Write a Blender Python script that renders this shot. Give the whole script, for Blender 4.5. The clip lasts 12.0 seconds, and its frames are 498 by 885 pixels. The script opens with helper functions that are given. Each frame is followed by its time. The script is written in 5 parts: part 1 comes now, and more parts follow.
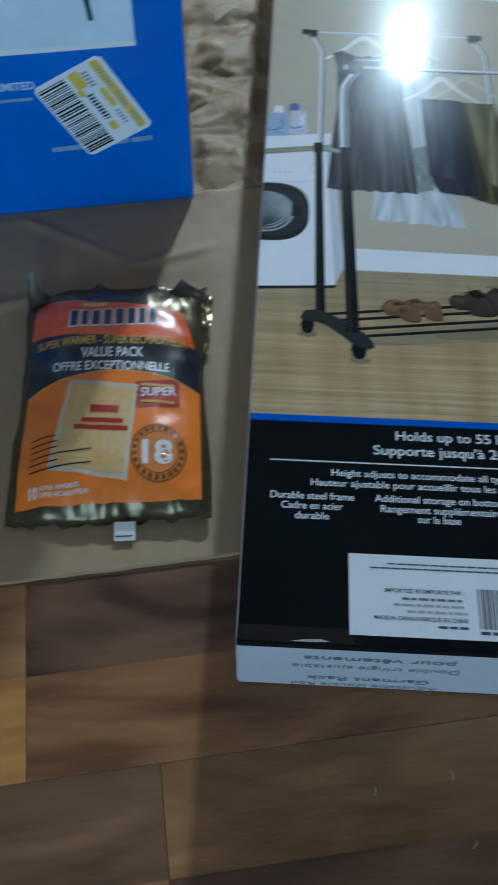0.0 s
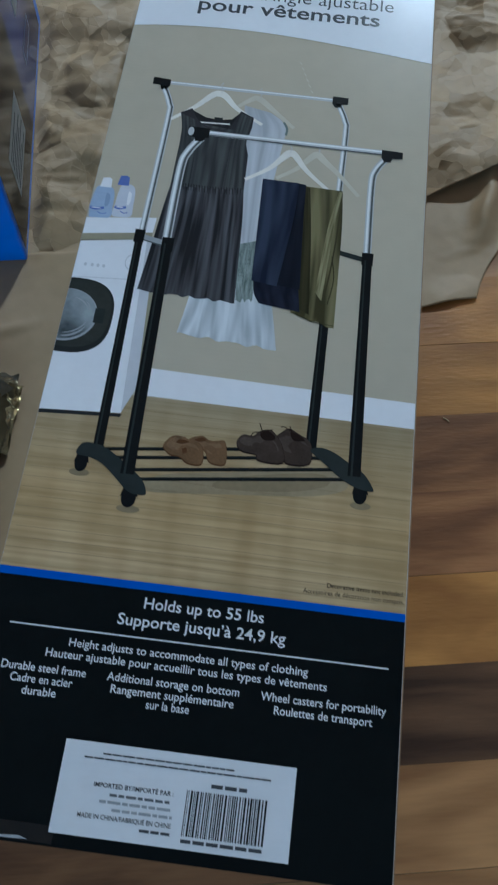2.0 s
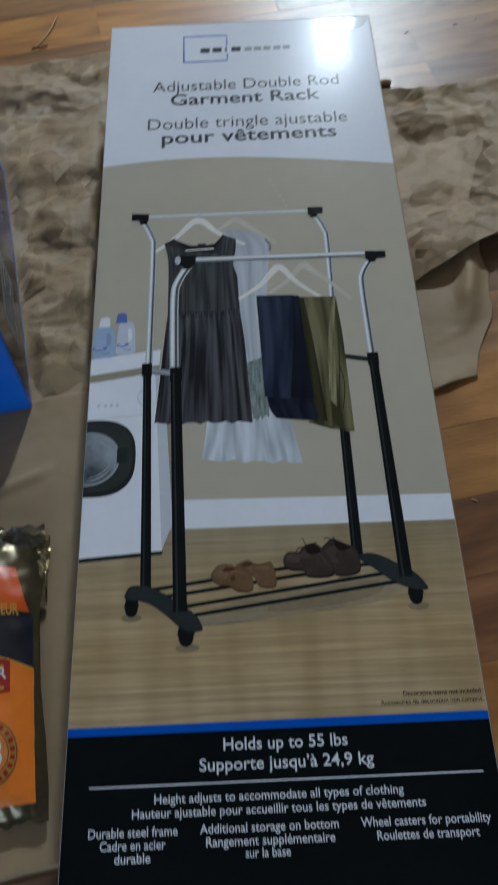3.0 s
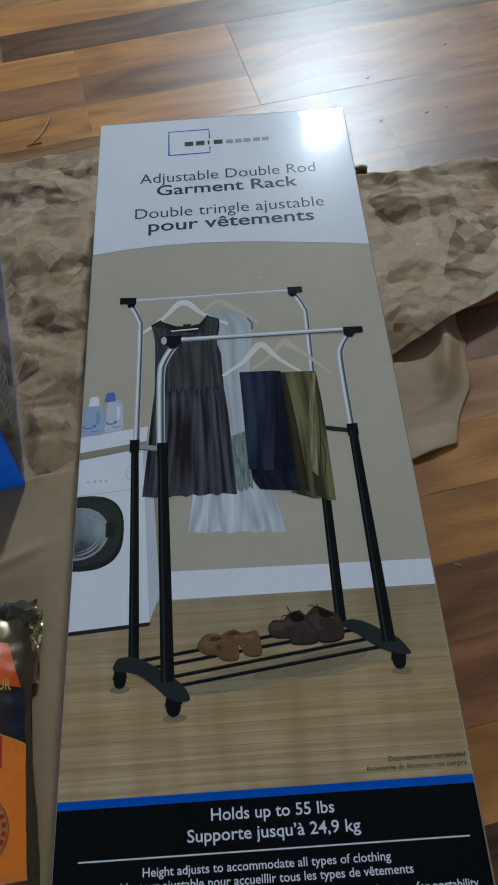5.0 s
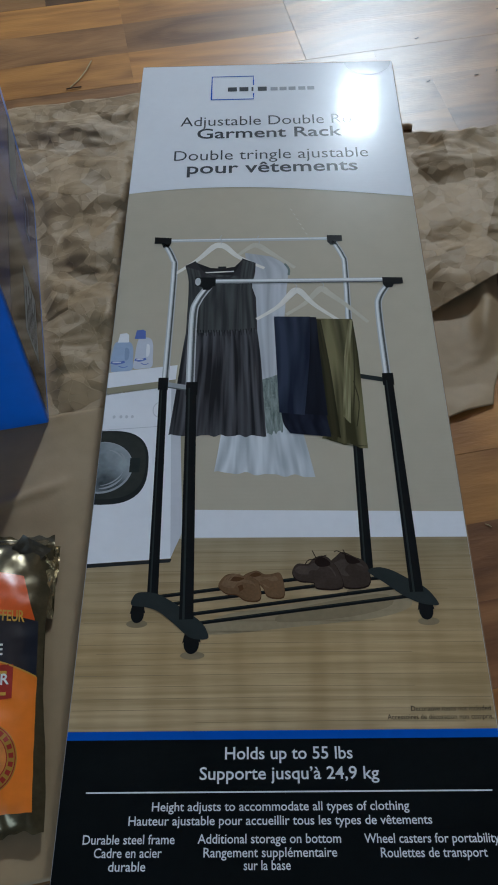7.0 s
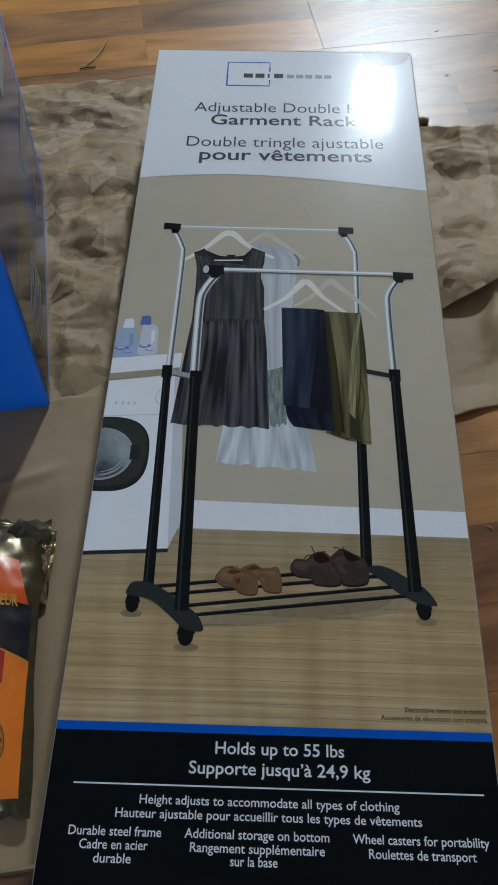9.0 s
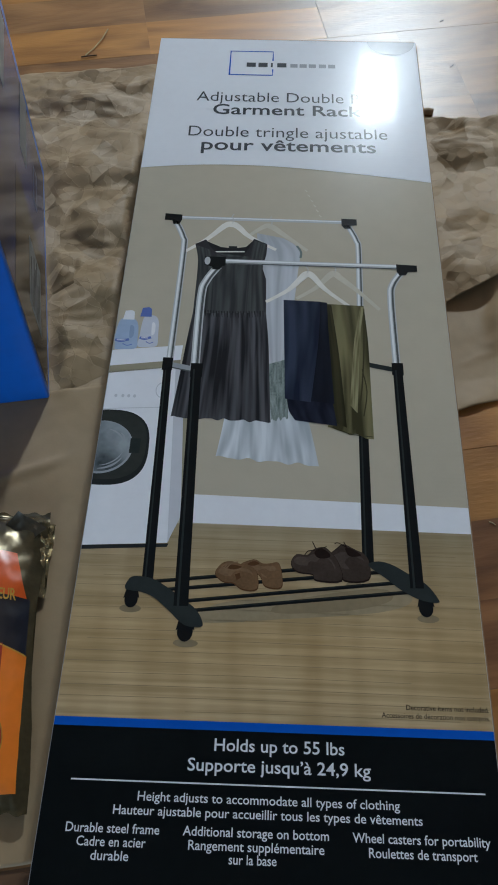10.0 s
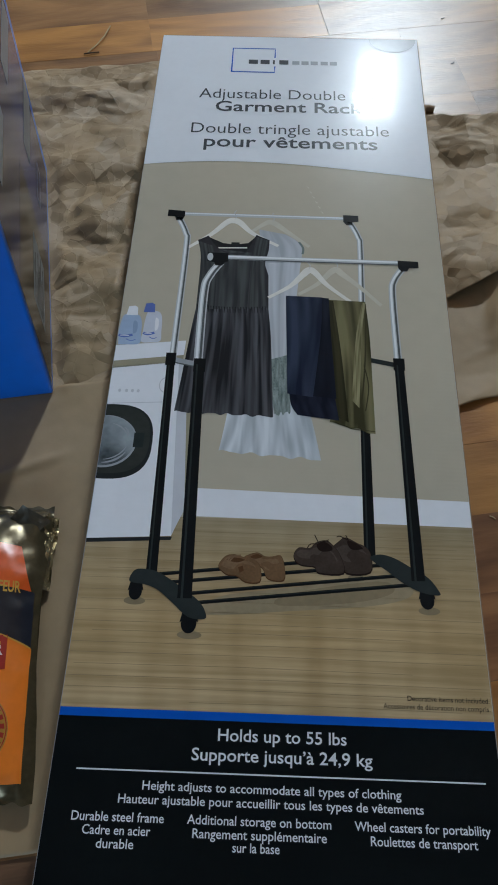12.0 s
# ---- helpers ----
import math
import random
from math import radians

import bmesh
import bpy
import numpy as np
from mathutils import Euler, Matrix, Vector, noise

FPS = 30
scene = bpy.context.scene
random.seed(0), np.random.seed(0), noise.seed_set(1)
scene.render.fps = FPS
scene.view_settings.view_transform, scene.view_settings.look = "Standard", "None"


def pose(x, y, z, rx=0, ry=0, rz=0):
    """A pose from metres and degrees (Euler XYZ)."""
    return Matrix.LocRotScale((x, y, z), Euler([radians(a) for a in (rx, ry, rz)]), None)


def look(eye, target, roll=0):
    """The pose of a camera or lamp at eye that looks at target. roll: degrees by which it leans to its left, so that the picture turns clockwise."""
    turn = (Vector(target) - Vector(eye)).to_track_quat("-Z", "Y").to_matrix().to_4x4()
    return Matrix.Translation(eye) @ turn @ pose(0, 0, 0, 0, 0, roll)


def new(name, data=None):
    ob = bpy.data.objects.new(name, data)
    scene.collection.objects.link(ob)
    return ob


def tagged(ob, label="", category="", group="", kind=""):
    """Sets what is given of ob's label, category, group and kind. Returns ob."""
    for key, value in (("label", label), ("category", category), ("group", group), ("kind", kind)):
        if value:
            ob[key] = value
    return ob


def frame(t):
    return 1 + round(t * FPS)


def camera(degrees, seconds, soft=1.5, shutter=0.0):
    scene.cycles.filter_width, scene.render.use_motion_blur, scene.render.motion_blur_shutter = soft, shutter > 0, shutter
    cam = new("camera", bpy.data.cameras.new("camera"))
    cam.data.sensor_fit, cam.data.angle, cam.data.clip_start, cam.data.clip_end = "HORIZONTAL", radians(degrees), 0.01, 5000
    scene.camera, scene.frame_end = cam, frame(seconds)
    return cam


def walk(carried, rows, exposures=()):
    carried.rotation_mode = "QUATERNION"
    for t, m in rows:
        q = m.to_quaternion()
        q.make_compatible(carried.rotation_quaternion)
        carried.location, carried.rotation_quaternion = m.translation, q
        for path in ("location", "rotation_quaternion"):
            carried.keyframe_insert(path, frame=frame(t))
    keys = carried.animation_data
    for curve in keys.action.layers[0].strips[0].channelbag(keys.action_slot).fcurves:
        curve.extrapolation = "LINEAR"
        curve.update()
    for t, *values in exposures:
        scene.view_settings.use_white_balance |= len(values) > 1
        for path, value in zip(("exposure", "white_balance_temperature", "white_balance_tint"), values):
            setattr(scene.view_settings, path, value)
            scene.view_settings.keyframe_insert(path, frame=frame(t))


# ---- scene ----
cam = camera(31.91, 12.0, soft=1.8, shutter=0.6)
ROWS = [
    (0, (0.0165, -0.1928, 0.6401), (-0.0067, 0.3391, -0.2064), 0.37),
    (0.5, (-0.0292, -0.2022, 0.6900), (0.0576, 0.3036, -0.1683), 7.97),
    (0.6, (-0.0385, -0.2064, 0.7035), (0.0547, 0.2866, -0.1616), 8.61),
    (1, (-0.0098, -0.1859, 0.7158), (0.0982, 0.2802, -0.1623), 10.47),
    (1.2, (0.0518, -0.1304, 0.7167), (0.1161, 0.3194, -0.1741), 7.24),
    (1.5, (0.1307, -0.0488, 0.6874), (0.1442, 0.4121, -0.1999), 6.31),
    (1.8, (0.1881, 0.0032, 0.6930), (0.1630, 0.4376, -0.2074), 3.70),
    (2, (0.1956, 0.0185, 0.7127), (0.1589, 0.4308, -0.1977), 2.04),
    (2.5, (0.1491, 0.0309, 0.7150), (0.1090, 0.4705, -0.1823), -2.69),
    (3, (0.1402, 0.0428, 0.7248), (0.1378, 0.5408, -0.1424), -2.89),
    (3.5, (0.1503, 0.0483, 0.7305), (0.1497, 0.5820, -0.1151), -4.37),
    (5.5, (0.1604, 0.0135, 0.7456), (0.1531, 0.5835, -0.0760), -4.45),
    (6, (0.1549, 0.0017, 0.7235), (0.1437, 0.5703, -0.0991), -3.82),
    (6.5, (0.1451, 0.0061, 0.7054), (0.1283, 0.5696, -0.1206), -3.19),
    (7, (0.1442, 0.0054, 0.7026), (0.1219, 0.5670, -0.1245), -2.82),
    (9, (0.1417, 0.0113, 0.6961), (0.1198, 0.5635, -0.1374), -0.53),
    (9.5, (0.1429, 0.0145, 0.6937), (0.1197, 0.5621, -0.1427), -0.45),
    (10, (0.1411, 0.0166, 0.6906), (0.1189, 0.5612, -0.1478), -0.26),
    (10.5, (0.1409, 0.0149, 0.6930), (0.1185, 0.5567, -0.1472), -0.25),
    (11, (0.1403, 0.0121, 0.6957), (0.1184, 0.5531, -0.1451), -0.19),
    (11.5, (0.1389, 0.0123, 0.6939), (0.1181, 0.5543, -0.1463), -0.11),
    (12, (0.1386, 0.0111, 0.6947), (0.1171, 0.5530, -0.1454), -0.16),
]
EXPOSURES = [(0.0, -0.07, 5250, 0), (0.5, -0.09, 5900, 8), (1.0, -0.09, 5550, 5), (1.5, -0.07, 5050, 0), (2.0, -0.17, 5350, 3), (2.5, -0.30, 5700, 5), (3.0, -0.45, 5850, 8), (6.5, -0.45, 5850, 8), (9.0, -0.33, 6050, 8), (12.0, -0.33, 6050, 8)]
walk(cam, [(t, look(eye, target, roll)) for t, eye, target, roll in ROWS], EXPOSURES)

# ---- world and light ----
world = bpy.data.worlds.new("world")
scene.world = world
world.use_nodes = True
sky = world.node_tree.nodes.new("ShaderNodeTexSky")
sky.sky_type, sky.sun_disc, sky.sun_elevation = "NISHITA", False, radians(25)
world.node_tree.links.new(sky.outputs[0], world.node_tree.nodes["Background"].inputs[0])
world.node_tree.nodes["Background"].inputs[1].default_value = 0.1

LAMP = (0.66, 4.16, 2.36)          # ceiling lamp whose glare lies on the box and the floor
LAMP_GLOW = 1380.0
pane_light = bpy.data.lights.new("window_daylight", "AREA")
pane_light.shape, pane_light.size, pane_light.size_y = "RECTANGLE", 1.3, 1.2
pane_light.energy, pane_light.color = 42.0, (0.62, 0.82, 1.0)
daylight = new("window_daylight", pane_light)
daylight.matrix_world = look((-0.3, -2.62, 0.80), (-0.3, 0.0, 0.6))


# ---- materials ----
def mat(name, color, rough=0.5, metal=0.0, vary=0.08, scale=30.0, bump=0.0, bump_scale=200.0, coat=0.0, stretch=(1, 1, 1), second=None, emit=0.0, coat_rough=0.1, fine_part=0.4):
    """A surface with variation at two scales: broad tone drift and fine grain."""
    m = bpy.data.materials.new(name)
    m.use_nodes = True
    n, l = m.node_tree.nodes, m.node_tree.links
    b = n["Principled BSDF"]
    co = n.new("ShaderNodeTexCoord")
    mp = n.new("ShaderNodeMapping")
    mp.inputs["Scale"].default_value = stretch
    l.new(co.outputs["Object"], mp.inputs["Vector"])
    broad, fine = n.new("ShaderNodeTexNoise"), n.new("ShaderNodeTexNoise")
    broad.inputs["Scale"].default_value, fine.inputs["Scale"].default_value = scale, scale * 9
    broad.inputs["Detail"].default_value, fine.inputs["Detail"].default_value = 4, 3
    l.new(mp.outputs[0], broad.inputs["Vector"]), l.new(mp.outputs[0], fine.inputs["Vector"])
    both = n.new("ShaderNodeMix")
    both.inputs[0].default_value = fine_part
    l.new(broad.outputs[0], both.inputs[2]), l.new(fine.outputs[0], both.inputs[3])
    ramp = n.new("ShaderNodeValToRGB")
    dark = second or tuple(c * (1 - 2 * vary) for c in color)
    light = tuple(min(1, c * (1 + vary)) for c in color)
    ramp.color_ramp.elements[0].color, ramp.color_ramp.elements[1].color = (*dark, 1), (*light, 1)
    ramp.color_ramp.elements[0].position, ramp.color_ramp.elements[1].position = 0.3, 0.65
    l.new(both.outputs[0], ramp.inputs[0])
    l.new(ramp.outputs[0], b.inputs["Base Color"])
    b.inputs["Roughness"].default_value, b.inputs["Metallic"].default_value = rough, metal
    b.inputs["Coat Weight"].default_value, b.inputs["Coat Roughness"].default_value = coat, coat_rough
    if bump:
        tex, bp = n.new("ShaderNodeTexNoise"), n.new("ShaderNodeBump")
        tex.inputs["Scale"].default_value, tex.inputs["Detail"].default_value = bump_scale, 5
        l.new(mp.outputs[0], tex.inputs["Vector"])
        bp.inputs["Strength"].default_value, bp.inputs["Distance"].default_value = bump, 0.002
        l.new(tex.outputs[0], bp.inputs["Height"]), l.new(bp.outputs[0], b.inputs["Normal"])
    if emit:
        b.inputs["Emission Color"].default_value, b.inputs["Emission Strength"].default_value = (*color, 1), emit
    return m


def printed(name, color, vary=0.03, scale=14.0, gloss=0.03, second=None, stretch=(1, 1, 1), fine_part=0.4, coat=0.02):
    """Ink under a gloss varnish on corrugated board: faint ripples across the sheet."""
    m = mat(name, color, 0.20, 0, vary, scale, coat=coat, second=second, stretch=stretch, coat_rough=gloss, fine_part=fine_part)
    n, l = m.node_tree.nodes, m.node_tree.links
    b = n["Principled BSDF"]
    b.inputs["Specular IOR Level"].default_value = 0.022
    geo, wave, noisy, bp = n.new("ShaderNodeNewGeometry"), n.new("ShaderNodeTexWave"), n.new("ShaderNodeTexNoise"), n.new("ShaderNodeBump")
    wave.bands_direction = "Y"
    wave.inputs["Scale"].default_value, wave.inputs["Distortion"].default_value = 75.0, 3.5
    wave.inputs["Detail"].default_value, wave.inputs["Detail Scale"].default_value = 2.0, 0.6
    noisy.inputs["Scale"].default_value = 12.0
    both = n.new("ShaderNodeMath")
    both.operation = "MULTIPLY_ADD"
    both.inputs[1].default_value = 4.0
    l.new(geo.outputs["Position"], wave.inputs["Vector"]), l.new(geo.outputs["Position"], noisy.inputs["Vector"])
    l.new(noisy.outputs[0], both.inputs[0]), l.new(wave.outputs["Fac"], both.inputs[2])
    bp.inputs["Strength"].default_value, bp.inputs["Distance"].default_value = 0.026, 0.0008
    l.new(both.outputs[0], bp.inputs["Height"])
    l.new(bp.outputs[0], b.inputs["Normal"]), l.new(bp.outputs[0], b.inputs["Coat Normal"])
    return m


def wood(name, color, dark, rough=0.34):
    """A laminate strip: cloudy figure, long streaks along x and fine pores; each strip has its own drift."""
    m = mat(name, color, rough, 0, 0.1, 3.0, second=dark)
    n, l = m.node_tree.nodes, m.node_tree.links
    b, ramp, co = n["Principled BSDF"], n["Color Ramp"], n["Texture Coordinate"]
    info, offset = n.new("ShaderNodeObjectInfo"), n.new("ShaderNodeVectorMath")
    offset.operation = "SCALE"
    offset.inputs[0].default_value = (7.0, 13.0, 5.0)
    l.new(info.outputs["Random"], offset.inputs["Scale"])
    total = None
    for stretch, weight, detail, twist in (((4, 15, 1), 0.72, 2, 1.8), ((5, 60, 1), 0.20, 3, 0.8), ((50, 500, 1), 0.08, 2, 0.0)):
        mp, tex, by = n.new("ShaderNodeMapping"), n.new("ShaderNodeTexNoise"), n.new("ShaderNodeMath")
        mp.inputs["Scale"].default_value = stretch
        l.new(offset.outputs[0], mp.inputs["Location"]), l.new(co.outputs["Object"], mp.inputs["Vector"]), l.new(mp.outputs[0], tex.inputs["Vector"])
        tex.inputs["Scale"].default_value, tex.inputs["Detail"].default_value, tex.inputs["Distortion"].default_value = 1.0, detail, twist
        by.operation = "MULTIPLY_ADD"
        by.inputs[1].default_value = weight
        l.new(tex.outputs[0], by.inputs[0])
        if total:
            l.new(total, by.inputs[2])
        else:
            by.inputs[2].default_value = 0.0
        total = by.outputs[0]
    l.new(total, ramp.inputs[0])
    ramp.color_ramp.elements[0].position, ramp.color_ramp.elements[1].position = 0.37, 0.63
    b.inputs["Specular IOR Level"].default_value = 0.36
    hsv, amount = n.new("ShaderNodeHueSaturation"), n.new("ShaderNodeMapRange")
    amount.inputs["To Min"].default_value, amount.inputs["To Max"].default_value = 0.8, 1.15
    l.new(info.outputs["Random"], amount.inputs["Value"])
    l.new(amount.outputs[0], hsv.inputs["Value"]), l.new(ramp.outputs[0], hsv.inputs["Color"]), l.new(hsv.outputs[0], b.inputs["Base Color"])
    grain, bp, gm = n.new("ShaderNodeTexNoise"), n.new("ShaderNodeBump"), n.new("ShaderNodeMapping")
    gm.inputs["Scale"].default_value = (70, 330, 1)
    l.new(co.outputs["Object"], gm.inputs["Vector"]), l.new(gm.outputs[0], grain.inputs["Vector"])
    grain.inputs["Scale"].default_value = 1.0
    bp.inputs["Strength"].default_value, bp.inputs["Distance"].default_value = 0.34, 0.0008
    l.new(grain.outputs[0], bp.inputs["Height"]), l.new(bp.outputs[0], b.inputs["Normal"])
    return m


M_WALL = mat("wall_paint", (0.22, 0.22, 0.23), 0.8, vary=0.03, scale=3)
M_CEIL = mat("ceiling_paint", (0.6, 0.6, 0.6), 0.85, vary=0.02, scale=3)
M_GAP = mat("joint_shadow", (0.16, 0.09, 0.05), 0.8)
WOODS = [
    wood("strip_tan", (0.37, 0.195, 0.080), (0.20, 0.095, 0.038)),
    wood("strip_honey", (0.52, 0.250, 0.070), (0.31, 0.135, 0.038)),
    wood("strip_brown", (0.22, 0.120, 0.060), (0.10, 0.050, 0.026)),
    wood("strip_walnut", (0.16, 0.085, 0.045), (0.055, 0.029, 0.018)),
    wood("strip_russet", (0.30, 0.140, 0.058), (0.13, 0.055, 0.024)),
]
M_KRAFT = mat("kraft_paper", (0.345, 0.240, 0.130), 0.62, vary=0.06, scale=9, bump=0.04, bump_scale=500)


def crushed_kraft():
    """Kraft paper pressed into small flat panes, each tilted its own way, with creases between them."""
    m = mat("crushed_kraft_paper", (0.345, 0.240, 0.130), 0.62, vary=0.06, scale=9)
    n, l = m.node_tree.nodes, m.node_tree.links
    co, warp, bend, moved = n["Texture Coordinate"], n.new("ShaderNodeTexNoise"), n.new("ShaderNodeVectorMath"), n.new("ShaderNodeVectorMath")
    warp.inputs["Scale"].default_value, warp.inputs["Detail"].default_value = 16.0, 2.0
    bend.operation, moved.operation = "SCALE", "ADD"
    bend.inputs["Scale"].default_value = 0.030
    l.new(co.outputs["Object"], warp.inputs["Vector"]), l.new(warp.outputs["Color"], bend.inputs[0])
    l.new(co.outputs["Object"], moved.inputs[0]), l.new(bend.outputs[0], moved.inputs[1])
    total = None
    for size, tilt in ((15.0, 0.36), (34.0, 0.50), (80.0, 0.28)):
        cell, tip, away, height, add = n.new("ShaderNodeTexVoronoi"), n.new("ShaderNodeVectorMath"), n.new("ShaderNodeVectorMath"), n.new("ShaderNodeVectorMath"), n.new("ShaderNodeMath")
        cell.voronoi_dimensions = "2D"
        cell.inputs["Scale"].default_value = size
        tip.operation, away.operation, height.operation, add.operation = "SUBTRACT", "SUBTRACT", "DOT_PRODUCT", "MULTIPLY_ADD"
        tip.inputs[1].default_value = (0.5, 0.5, 0.5)
        l.new(moved.outputs[0], cell.inputs["Vector"])
        l.new(cell.outputs["Color"], tip.inputs[0])
        l.new(moved.outputs[0], away.inputs[0]), l.new(cell.outputs["Position"], away.inputs[1])
        l.new(tip.outputs[0], height.inputs[0]), l.new(away.outputs[0], height.inputs[1])
        l.new(height.outputs["Value"], add.inputs[0])
        add.inputs[1].default_value = tilt
        if total:
            l.new(total, add.inputs[2])
        else:
            add.inputs[2].default_value = 0.0
        total = add.outputs[0]
    bp = n.new("ShaderNodeBump")
    bp.inputs["Strength"].default_value, bp.inputs["Distance"].default_value = 1.0, 1.0
    l.new(total, bp.inputs["Height"]), l.new(bp.outputs[0], n["Principled BSDF"].inputs["Normal"])
    return m


M_CRUSHED = crushed_kraft()
M_WHITE = printed("white_ink", (0.79, 0.81, 0.86), 0.015, coat=0.015)
M_BLACK = printed("black_ink", (0.006, 0.008, 0.009), 0.1, gloss=0.12, coat=0.05)
M_STRIPE = printed("blue_stripe_ink", (0.01, 0.1, 0.52), 0.05)
M_BEIGE = printed("beige_wall_ink", (0.505, 0.455, 0.358), 0.03, 6)
M_BOXBLUE = mat("blue_carton_ink", (0.005, 0.142, 0.64), 0.4, vary=0.06, scale=8, coat=0.4, coat_rough=0.15)
M_FOIL = mat("gold_foil", (0.105, 0.080, 0.038), 0.27, 0.5, vary=0.2, scale=25, bump=0.10, bump_scale=70)
M_ORANGE = mat("orange_film", (0.86, 0.205, 0.010), 0.35, vary=0.06, scale=12, coat=0.35, coat_rough=0.15)


# ---- building helpers ----
def part(name, bm, material, parent=None, label=""):
    """Links a bmesh as one mesh object, under a thing or a part."""
    me = bpy.data.meshes.new(name)
    bm.to_mesh(me)
    bm.free()
    me.materials.append(material)
    ob = new(name, me)
    if parent:
        ob.parent = parent
    if label:
        ob["label"] = label
    return ob


def smooth(ob):
    ob.data.polygons.foreach_set("use_smooth", [True] * len(ob.data.polygons))
    return ob


def block(x0, y0, z0, x1, y1, z1, bevel=0.0, segments=2):
    bm = bmesh.new()
    bmesh.ops.create_cube(bm, size=1.0)
    for v in bm.verts:
        v.co = Vector(((x0 + x1) / 2 + v.co.x * (x1 - x0), (y0 + y1) / 2 + v.co.y * (y1 - y0), (z0 + z1) / 2 + v.co.z * (z1 - z0)))
    if bevel:
        bmesh.ops.bevel(bm, geom=list(bm.edges), offset=bevel, segments=segments, affect="EDGES", profile=0.5)
    return bm


def plate(points, z, thick=0.0002):
    """A thin flat shape with the given outline, its top at z."""
    bm = bmesh.new()
    vs = [bm.verts.new((x, y, z)) for x, y in points]
    f = bm.faces.new(vs)
    f.normal_update()
    if f.normal.z < 0:
        f.normal_flip()
    bmesh.ops.triangulate(bm, faces=[f])
    return bm


def rect(x0, y0, x1, y1, z):
    return plate([(x0, y0), (x1, y0), (x1, y1), (x0, y1)], z)


def grid(nx, ny, place):
    """A sheet of nx by ny cells; place(u, v) gives each corner, u and v from 0 to 1."""
    bm = bmesh.new()
    rows = [[bm.verts.new(place(i / nx, j / ny)) for i in range(nx + 1)] for j in range(ny + 1)]
    for j in range(ny):
        for i in range(nx):
            bm.faces.new((rows[j][i], rows[j][i + 1], rows[j + 1][i + 1], rows[j + 1][i]))
    return bm


# ---- room ----
X0, X1, Y0, Y1, TOP = -2.4, 3.2, -2.7, 8.4, 2.45
tagged(part("wall_north", block(X0 - 0.1, Y1, 0, X1 + 0.1, Y1 + 0.1, TOP), M_WALL), "plain painted wall of the room", "wall", kind="structure")
tagged(part("wall_south", block(X0 - 0.1, Y0 - 0.1, 0, X1 + 0.1, Y0, TOP), M_WALL), "plain painted wall of the room", "wall", kind="structure")
tagged(part("wall_west", block(X0 - 0.1, Y0, 0, X0, Y1, TOP), M_WALL), "plain painted wall of the room", "wall", kind="structure")
tagged(part("wall_east", block(X1, Y0, 0, X1 + 0.1, Y1, TOP), M_WALL), "plain painted wall of the room", "wall", kind="structure")
tagged(part("ceiling", block(X0 - 0.1, Y0 - 0.1, TOP, X1 + 0.1, Y1 + 0.1, TOP + 0.1), M_CEIL), "white painted ceiling", "ceiling", kind="structure")

lamp = tagged(new("ceiling_light"), "round white glass ceiling light, switched on", "ceiling light")
lamp.location = (LAMP[0], LAMP[1], TOP)
bm = bmesh.new()
bmesh.ops.create_cone(bm, cap_ends=True, segments=40, radius1=0.17, radius2=0.15, depth=0.03)
bmesh.ops.translate(bm, verts=bm.verts, vec=(0, 0, -0.015))
part("base_plate", bm, M_CEIL, lamp)
bm = bmesh.new()
bmesh.ops.create_uvsphere(bm, u_segments=24, v_segments=10, radius=0.12)
for v in bm.verts:
    v.co.z = v.co.z * 0.4 - 0.075
smooth(part("diffuser", bm, mat("lit_glass", (0.87, 0.96, 1.0), 0.4, emit=LAMP_GLOW), lamp, "glowing opal glass diffuser"))

# ---- floor of laminate planks, three strips to a plank ----
TILT_FLOOR = radians(10.7)
floor = tagged(part("floor", block(X0, Y0, -0.05, X1, Y1, -0.009), M_GAP), "laminate plank floor in mixed brown wood tones", "floor", kind="structure")
# ---- lettering ----
def text_mesh(body, bold=0.0):
    cu = bpy.data.curves.new("letters", "FONT")
    cu.body, cu.size, cu.offset, cu.resolution_u = body, 1.0, bold, 3
    ob = bpy.data.objects.new("letters", cu)
    me = bpy.data.meshes.new_from_object(ob)
    bpy.data.objects.remove(ob)
    return me


CAP = max(v.co.y for v in text_mesh("H").vertices)


def lettering(body, x0, x1, y, cap, z, material, parent, bold=0.0, place=None, slant=0.0):
    """A line of print from x0 to x1 on the baseline y with capitals of height cap; place maps each (x, y) onto the surface."""
    me = text_mesh(body, bold)
    xs = [v.co.x for v in me.vertices]
    left, wide = min(xs), max(xs) - min(xs)
    for v in me.vertices:
        x, h = x0 + (v.co.x - left) / wide * (x1 - x0), v.co.y / CAP * cap
        x, h = x, y + h + slant * (x - x0)
        v.co = place(x, h) if place else Vector((x, h, z))
    me.materials.clear()
    me.materials.append(material)
    ob = new("lettering", me)
    ob.parent = parent
    return ob


def ribbon(points, widths, z):
    """A flat band along a line of points, as wide as given at each."""
    bm = bmesh.new()
    pts = [Vector(p) for p in points]
    if not isinstance(widths, (list, tuple)):
        widths = [widths] * len(pts)
    pairs = []
    for i, p in enumerate(pts):
        d = (pts[min(i + 1, len(pts) - 1)] - pts[max(i - 1, 0)]).normalized()
        off = Vector((-d.y, d.x)) * widths[i] / 2
        pairs.append((bm.verts.new((p.x + off.x, p.y + off.y, z)), bm.verts.new((p.x - off.x, p.y - off.y, z))))
    for (a, b), (c, d) in zip(pairs, pairs[1:]):
        f = bm.faces.new((a, b, d, c))
        f.normal_update()
        if f.normal.z < 0:
            f.normal_flip()
    return bm


